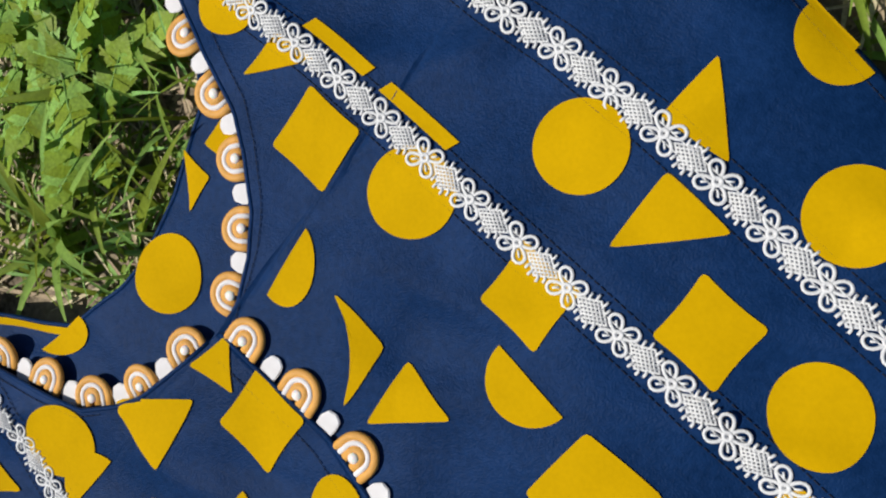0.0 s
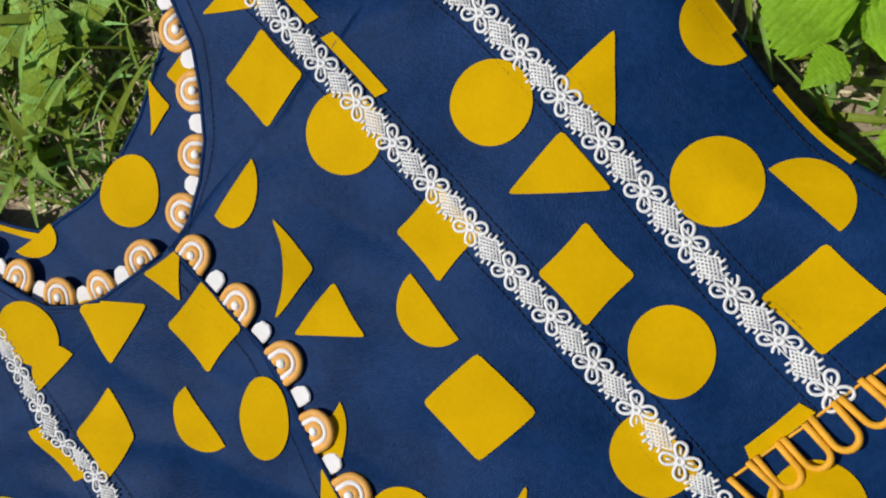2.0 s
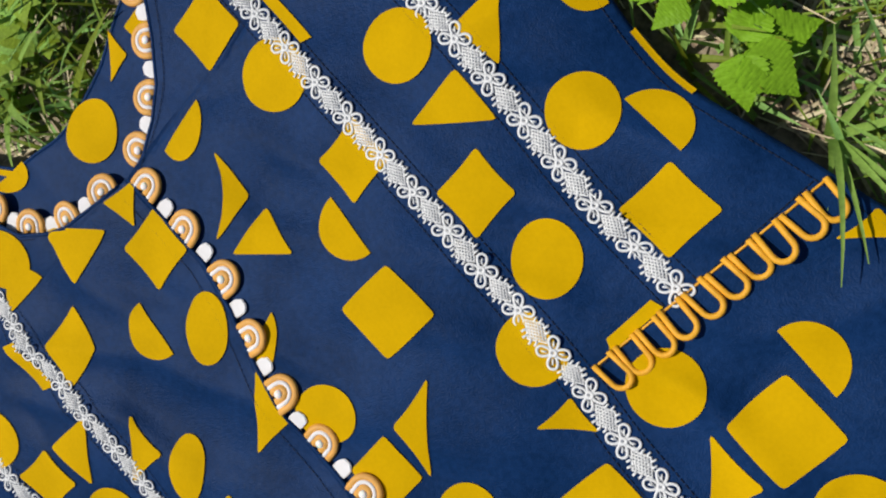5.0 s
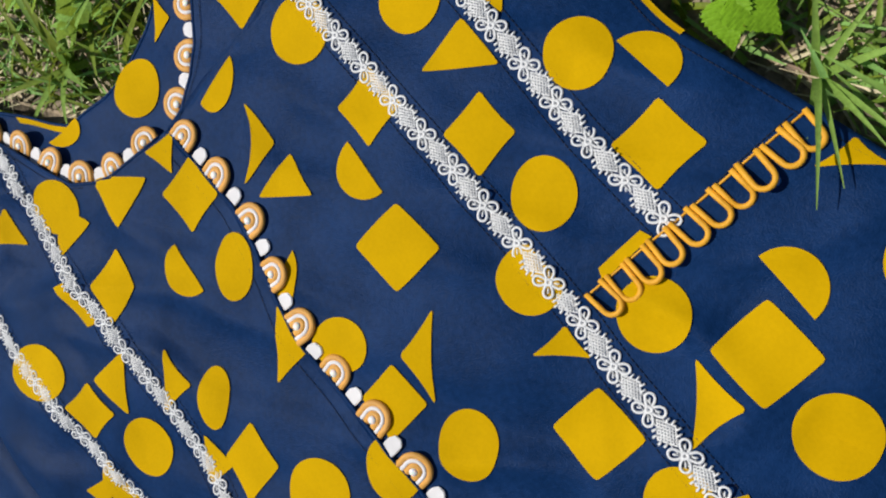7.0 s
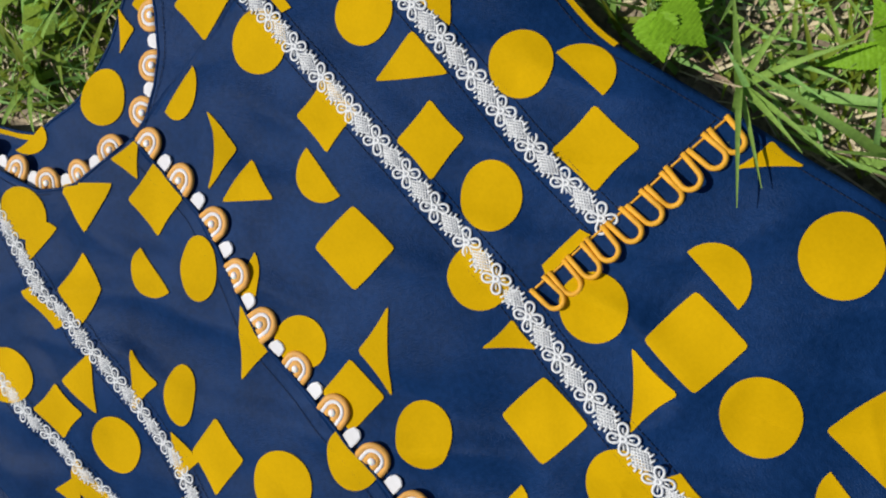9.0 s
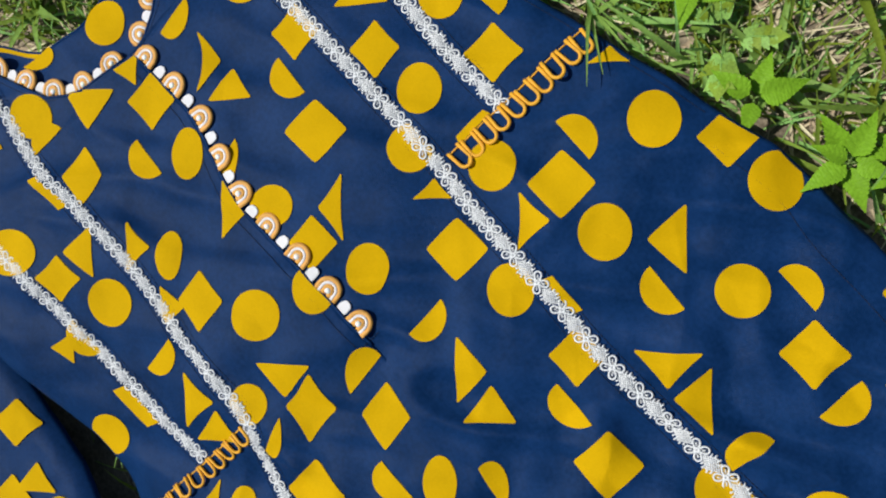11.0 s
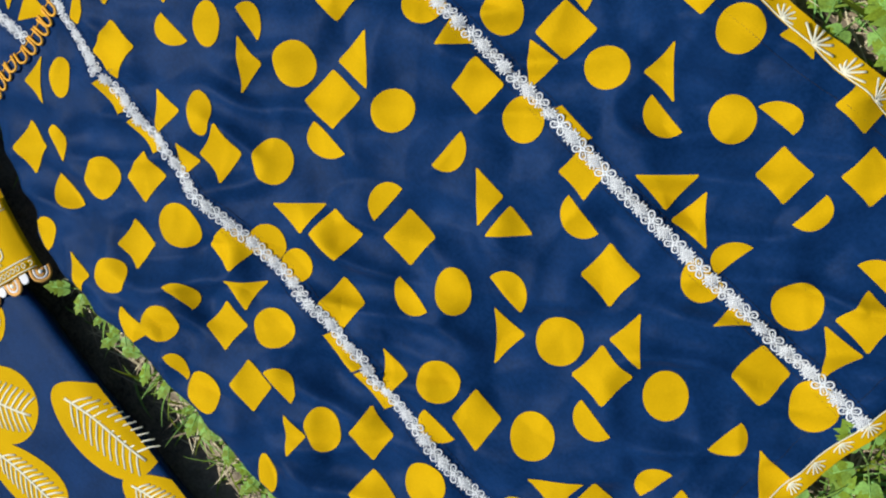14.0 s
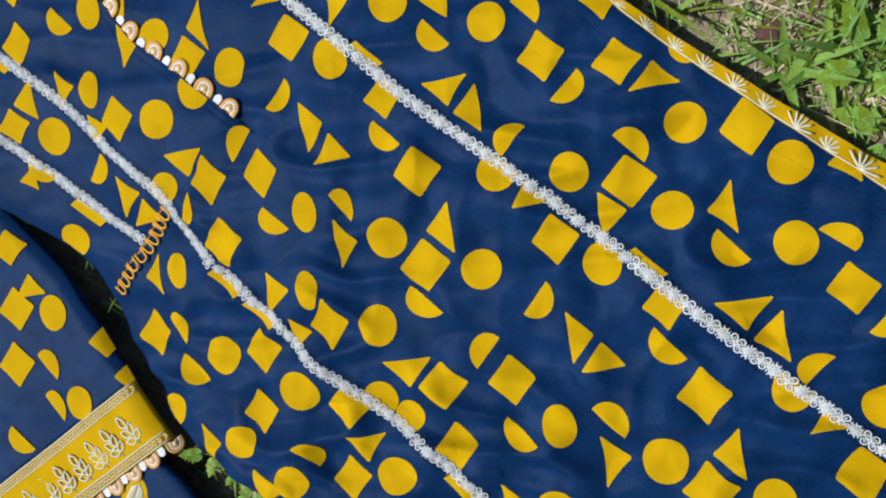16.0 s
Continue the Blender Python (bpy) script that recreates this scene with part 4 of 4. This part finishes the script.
for x, y, l, w, a in ((0.283, -0.537, 0.065, 0.040, 12), (0.182, -0.617, 0.055, 0.040, 35), (0.128, -0.556, 0.022, 0.016, -75), (0.260, -0.648, 0.055, 0.028, 10), (0.376, -0.549, 0.043, 0.028, 15), (0.123, -0.612, 0.030, 0.018, -50), (0.345, -0.650, 0.05, 0.035, 25), (0.47, -0.60, 0.055, 0.035, 5)):
    big_leaf(x, y, l, w, a)

# ---- ground ----
GROUND = -0.036


def ground_height(x, y):
    f = min(1.0, max(0.0, (-0.30 - y) / 0.10))
    return GROUND - 0.030 * f * f * (3 - 2 * f) + 0.006 * ripple(x, y, 7, 11.0) + 0.002 * ripple(x, y, 40, 12.0)


verts, faces, n = [], [], 150
grid = np.r_[-60, -20, -6, -2.5, np.linspace(-1.2, 1.5, n), 3, 7, 20, 60]
for x in grid:
    for y in grid:
        verts.append((x, y, ground_height(x, y) if abs(x) < 2 and abs(y) < 2 else GROUND - (0.030 if y < -0.4 else 0.0)))
m = len(grid)
for i in range(m - 1):
    for k in range(m - 1):
        faces.append((i * m + k, (i + 1) * m + k, (i + 1) * m + k + 1, i * m + k + 1))
tagged(new("ground", mesh_of("ground", verts, faces, SOIL)), "dry brown soil with straw under sparse grass", "ground", kind="structure")


def covered(x, y, margin=0.0):
    """Whether the clothes lie over a place."""
    if -0.49 < x < HEM + margin and left_edge(x) - margin < y < right_edge(x) + margin:
        if y > neck_left(x) and y < neck_right(x) and x < back_neck(max(-0.285, min(-0.05, y))) - margin:
            return False
        return True
    if -0.30 < x < 0.14 and y < sleeve_edge(x) + margin:
        return True
    return 0.09 < x < 0.72 and y < other_edge(x - SHIFT.x) + SHIFT.y + margin


rng = random.Random(7)


def blade(x, y, z, length, width, heading, lean, curl):
    """A grass blade: a narrow strip that rises, bends over and tapers."""
    verts, faces, steps = [], [], 6
    d = Vector((math.cos(heading), math.sin(heading), 0))
    side = Vector((-d.y, d.x, 0))
    p, ang = Vector((x, y, z)), lean
    for k in range(steps + 1):
        w = width * (1 - (k / steps) ** 1.6) + 0.0002
        verts += [p - side * w + Vector((0, 0, w * 0.5)), p.copy(), p + side * w + Vector((0, 0, w * 0.5))]
        p = p + (d * math.sin(ang) + Vector((0, 0, 1)) * math.cos(ang)) * length / steps
        ang += curl / steps
        if p.z < z + 0.002:
            p.z = z + 0.002
    for k in range(steps):
        c = 3 * k
        faces += [(c, c + 1, c + 4, c + 3), (c + 1, c + 2, c + 5, c + 4)]
    return verts, faces


def scatter(name, count, mat, label, length, width, lean, curl, zones, margin, kind="stuff"):
    pieces = []
    while len(pieces) < count:
        x0, x1, y0, y1 = rng.choices(zones, weights=[(b - a) * (d - c) for a, b, c, d in zones])[0]
        x, y = rng.uniform(x0, x1), rng.uniform(y0, y1)
        if covered(x, y, margin):
            continue
        # broad weeds keep the grass down round their stems
        if length[0] > 0.05 and (x + 0.130) ** 2 + (y - 0.125) ** 2 < 0.045 ** 2:
            continue
        # a trodden patch of straw beside the skirt has little green
        if mat is GRASS and 0.20 < x < 0.375 and y < 0.205 and rng.random() < 0.5:
            continue
        long, heading = rng.uniform(*length), rng.uniform(0, 6.283)
        # no blade pushes up through the cloth
        if any(covered(x + math.cos(heading) * long * f, y + math.sin(heading) * long * f, -0.006) for f in (0.4, 0.7, 1.0)):
            continue
        pieces.append(blade(x, y, ground_height(x, y) - 0.002, long, rng.uniform(*width), heading, rng.uniform(*lean), rng.uniform(*curl)))
    return tagged(new(name, mesh_of(name, *joined(pieces), mat)), label, name.split("_")[0], kind=kind)


ZONES = [(-0.65, -0.30, -0.34, 0.0), (-0.35, 0.80, 0.07, 0.34), (0.68, 0.95, -0.5, 0.25), (-0.02, 0.72, -0.53, -0.42), (-0.35, 0.02, -0.46, -0.36)]
scatter("grass", 8200, GRASS, "short green grass blades and runners", (0.018, 0.058), (0.0006, 0.0019), (0.3, 1.2), (0.2, 1.3), ZONES, 0.004)
scatter("tall_grass", 300, GRASS, "broad green grass blades", (0.06, 0.12), (0.0022, 0.0042), (0.5, 1.2), (0.2, 1.0), ZONES, 0.008)
scatter("straw", 6200, STRAW, "dry straw and dead grass", (0.02, 0.07), (0.0005, 0.0014), (1.2, 1.5), (-0.1, 0.4), ZONES, 0.002)


# ---- weeds ----
def serrated_leaf(length, width, teeth, droop, fold=0.25, seed=0):
    """A toothed leaf along x with a folded midrib and raised side veins."""
    r = random.Random(seed)
    verts, faces, steps = [], [], teeth * (4 if teeth < 6 else 8)
    per = 4 if teeth < 6 else 8
    for i in range(steps + 1):
        f = i / steps
        half = width * (math.sin(math.pi * f ** 0.6) ** 0.95) * (1 - 0.45 * f) + 0.0003
        tooth = 0.17 * (i % per) / per if 0 < i < steps else 0.0
        z = -droop * length * f * f
        for k in range(-4, 5):
            g = abs(k) / 4
            y = half * (1 + (tooth if g == 1 else 0)) * k / 4
            vein = -(1 - abs(math.sin(math.pi * (7.0 * f - 1.6 * g))) ** 0.7) * 0.095 * length * g * (1.2 - g)
            verts.append((length * (f + 0.05 * g * (1 - f)), y, z + fold * abs(y) * (1 - 0.55 * g) + vein + r.uniform(-1, 1) * 0.003 * length))
    for i in range(steps):
        for k in range(8):
            c = i * 9 + k
            faces.append((c, c + 9, c + 10, c + 1))
    return verts, faces


def lobed_leaf(length, seed=0):
    """A deeply cut leaf, with rounded lobes to both sides of its rib."""
    r = random.Random(seed)
    out = []
    for k in range(4):
        f = 0.22 + 0.19 * k
        size = length * (0.42 - 0.05 * abs(k - 1.0)) * r.uniform(0.85, 1.15)
        for side in (-1, 1):
            lobe = serrated_leaf(size, size * 0.33, 5, 0.12, 0.10, r.randint(0, 9999))
            out.append(turned(lobe, side * radians(r.uniform(42, 62)), (length * f * 0.9, 0, -0.1 * length * f * f)))
    out.append(turned(serrated_leaf(length * 0.46, length * 0.19, 5, 0.1, 0.10, seed), 0, (length * 0.66, 0, -0.06 * length)))
    out.append(tube([(0, 0, 0), (length * 0.4, 0, -0.01 * length), (length * 0.8, 0, -0.07 * length)], 0.0007, 4))
    return joined(out)


def placed(me_name, piece, mat, parent, base, heading, tilt, name="leaf"):
    m = Matrix.Translation(base) @ Matrix.Rotation(heading, 4, "Z") @ Matrix.Rotation(-tilt, 4, "Y") @ Matrix.Rotation(rng.uniform(-0.35, 0.35), 4, "X")
    return part(name, mesh_of(me_name, *piece, mat), parent, m)


def weed(name, label, x, y, leaves, height, mat, lobed=False, group="", upright=False):
    """A low plant: a stem from the soil and leaves of (heading, length, width, tilt, share of the stem's height)."""
    z = ground_height(x, y)
    plant = empty(name, label, "weed", (x, y, z - 0.002), group)
    lean = Vector((0, 0, 1)) * height if upright else Vector((rng.uniform(-0.2, 0.2), rng.uniform(-0.2, 0.2), 1)) * height
    part("stem", mesh_of("stem", *tube([lean * (k / 6) + Vector((0.002 * math.sin(k), 0, 0)) for k in range(7)], 0.0012, 6), STEM), plant)
    for heading, length, width, tilt, share in leaves:
        base = lean * share
        h = radians(heading)
        reach = (0.25 if lobed else 0.1) * length
        tip = base + Vector((math.cos(h), math.sin(h), 0.35)) * reach
        part("leaf_stalk", mesh_of("leaf_stalk", *tube([base, base.lerp(tip, 0.5) + Vector((0, 0, 0.001)), tip], 0.0007, 5), STEM), plant)
        seed = rng.randint(0, 99999)
        piece = lobed_leaf(length, seed) if lobed else serrated_leaf(length * 0.92, width * 0.66, 11, rng.uniform(0.15, 0.35), 0.28, seed)
        placed("leaf", piece, mat, plant, tip, h, radians(tilt + 8))
    return plant


BROAD = "bright green weed with toothed leaves beside the dress"
weed("toothed_weed", BROAD, -0.144, 0.1155, [(183, 0.046, 0.027, 6, 1.0), (65, 0.044, 0.024, 6, 1.0), (84, 0.052, 0.021, 2, 0.85), (268, 0.020, 0.012, 0, 1.0), (130, 0.040, 0.024, 0, 0.7)], 0.036, LEAF, group="weeds", upright=True)
weed("toothed_weed", BROAD, -0.114, 0.1135, [(325, 0.027, 0.017, -12, 1.0), (8, 0.032, 0.022, -6, 1.0), (60, 0.034, 0.022, -4, 0.8), (110, 0.026, 0.016, 0, 0.9)], 0.034, LEAF, group="weeds", upright=True)
weed("toothed_weed", BROAD, 0.132, 0.152, [(255, 0.034, 0.012, -4, 1.0), (200, 0.026, 0.010, 10, 1.0), (330, 0.032, 0.012, 0, 0.9), (110, 0.034, 0.013, 10, 0.9), (60, 0.030, 0.011, 4, 0.8), (160, 0.034, 0.014, 14, 0.8), (20, 0.026, 0.010, 6, 1.0)], 0.040, LEAF, group="weeds")
weed("toothed_weed", BROAD, 0.068, 0.150, [(190, 0.032, 0.012, 6, 1.0), (60, 0.034, 0.014, 6, 1.0), (300, 0.024, 0.010, 0, 0.9), (120, 0.032, 0.012, 6, 0.7)], 0.034, LEAF, group="weeds")
weed("toothed_weed", BROAD, 0.165, 0.185, [(a, rng.uniform(0.022, 0.036), rng.uniform(0.009, 0.014), rng.uniform(-5, 15), rng.uniform(0.6, 1)) for a in range(0, 360, 62)], 0.035, LEAF, group="weeds")
weed("toothed_weed", BROAD, -0.02, 0.175, [(a, rng.uniform(0.024, 0.036), rng.uniform(0.009, 0.014), rng.uniform(-5, 15), rng.uniform(0.6, 1)) for a in range(20, 360, 70)], 0.030, LEAF, group="weeds")
LOBED = "pale green weed with deeply lobed leaves"
SPOTS = [(-0.468, -0.100), (-0.492, -0.135), (-0.436, -0.112), (-0.458, -0.124), (-0.478, -0.152), (-0.505, -0.110), (-0.428, -0.135), (-0.50, -0.19), (0.42, 0.205), (0.235, 0.215), (0.52, 0.185), (0.56, 0.21), (0.475, 0.17), (0.60, 0.20),
         (0.735, -0.05), (0.745, -0.10), (0.76, 0.02), (0.74, 0.09), (0.155, -0.486), (0.185, -0.488), (0.215, -0.480), (0.25, -0.478), (0.285, -0.476), (0.325, -0.478), (0.37, -0.478), (0.42, -0.482), (-0.05, 0.20), (0.02, 0.16)]
for x, y in SPOTS:
    first = rng.uniform(0, 360)
    gap, rise = (0.62, 1.1) if y < -0.4 else (1.0, 1.0)
    weed("lobed_weed", LOBED, x, y, [(first + 78 * k + rng.uniform(-20, 20), rng.uniform(0.024, 0.042) * gap, 0, rng.uniform(0, 22), rng.uniform(0.55, 1.0)) for k in range(5)], rng.uniform(0.018, 0.034) * rise, PALE, True, "weeds")

# grass that leans over the dress at the end of the loops
tuft_of_grass = empty("grass_tuft", "pale green grass tuft leaning over the dress", "grass", (-0.060, 0.116, GROUND))
for heading, length, wide_, lean, curl in ((-44, 0.110, 0.0026, 0.15, 1.75), (-33, 0.095, 0.0022, 0.2, 1.6), (0, 0.090, 0.0026, 0.35, 1.4), (-52, 0.075, 0.002, 0.2, 1.5), (-8, 0.08, 0.0028, 0.3, 1.3), (60, 0.08, 0.003, 0.6, 1.0), (140, 0.07, 0.003, 0.5, 1.0), (100, 0.06, 0.003, 0.6, 1.0)):
    part("grass_blade", mesh_of("grass_blade", *blade(0, 0, 0, length * 0.82, wide_ * 0.68, radians(heading), lean, curl), GRASS), tuft_of_grass)
# broad blades beside the neck
neck_tuft = empty("grass_tuft", "broad green grass blades beside the neckline", "grass", (-0.418, -0.196, GROUND + 0.004))
for heading, length, wide_, lean, curl in ((20, 0.07, 0.0045, 0.7, 0.8), (75, 0.10, 0.0022, 0.9, 0.6), (110, 0.075, 0.0045, 0.9, 0.5), (-20, 0.06, 0.004, 0.9, 0.6), (160, 0.08, 0.005, 0.9, 0.5), (50, 0.06, 0.003, 0.4, 0.9), (-60, 0.06, 0.004, 0.9, 0.6)):
    part("grass_blade", mesh_of("grass_blade", *blade(0, 0, 0, length, wide_, radians(heading), lean, curl), GRASS), neck_tuft)
red = empty("red_leaf", "small dry red leaf among the grass", "leaf", (-0.425, -0.175, GROUND + 0.022))
part("leaf", mesh_of("leaf", *serrated_leaf(0.026, 0.004, 3, 0.1, 0.2, 5), RED), red, Matrix.Rotation(radians(55), 4, "Z"))

# a brown pebble and broad grass beside the skirt
bm = bmesh.new()
bmesh.ops.create_icosphere(bm, subdivisions=3, radius=0.011)
for v in bm.verts:
    v.co *= 1 + 0.35 * noise.noise(v.co * 120)
    v.co.z *= 0.6
me = bpy.data.meshes.new("pebble")
bm.to_mesh(me)
bm.free()
me.materials.append(material("brown stone", (0.10, 0.045, 0.035), 0.8, 0.4, 120, 0.8, 500))
tagged(new("pebble", me), "small reddish brown pebble on dry straw", "stone").location = (0.349, 0.178, GROUND + 0.004)
for bx, by, first in ((0.398, 0.182, 200), (0.376, 0.160, 150), (0.060, 0.170, 120), (0.43, 0.225, 60)):
    broad = empty("grass_tuft", "broad green grass blades beside the skirt", "grass", (bx, by, GROUND))
    for k in range(6):
        part("grass_blade", mesh_of("grass_blade", *blade(0, 0, 0, rng.uniform(0.045, 0.075), rng.uniform(0.0030, 0.0055), radians(first + 55 * k + rng.uniform(-15, 15)), rng.uniform(0.6, 1.1), rng.uniform(0.3, 0.8)), GRASS), broad)
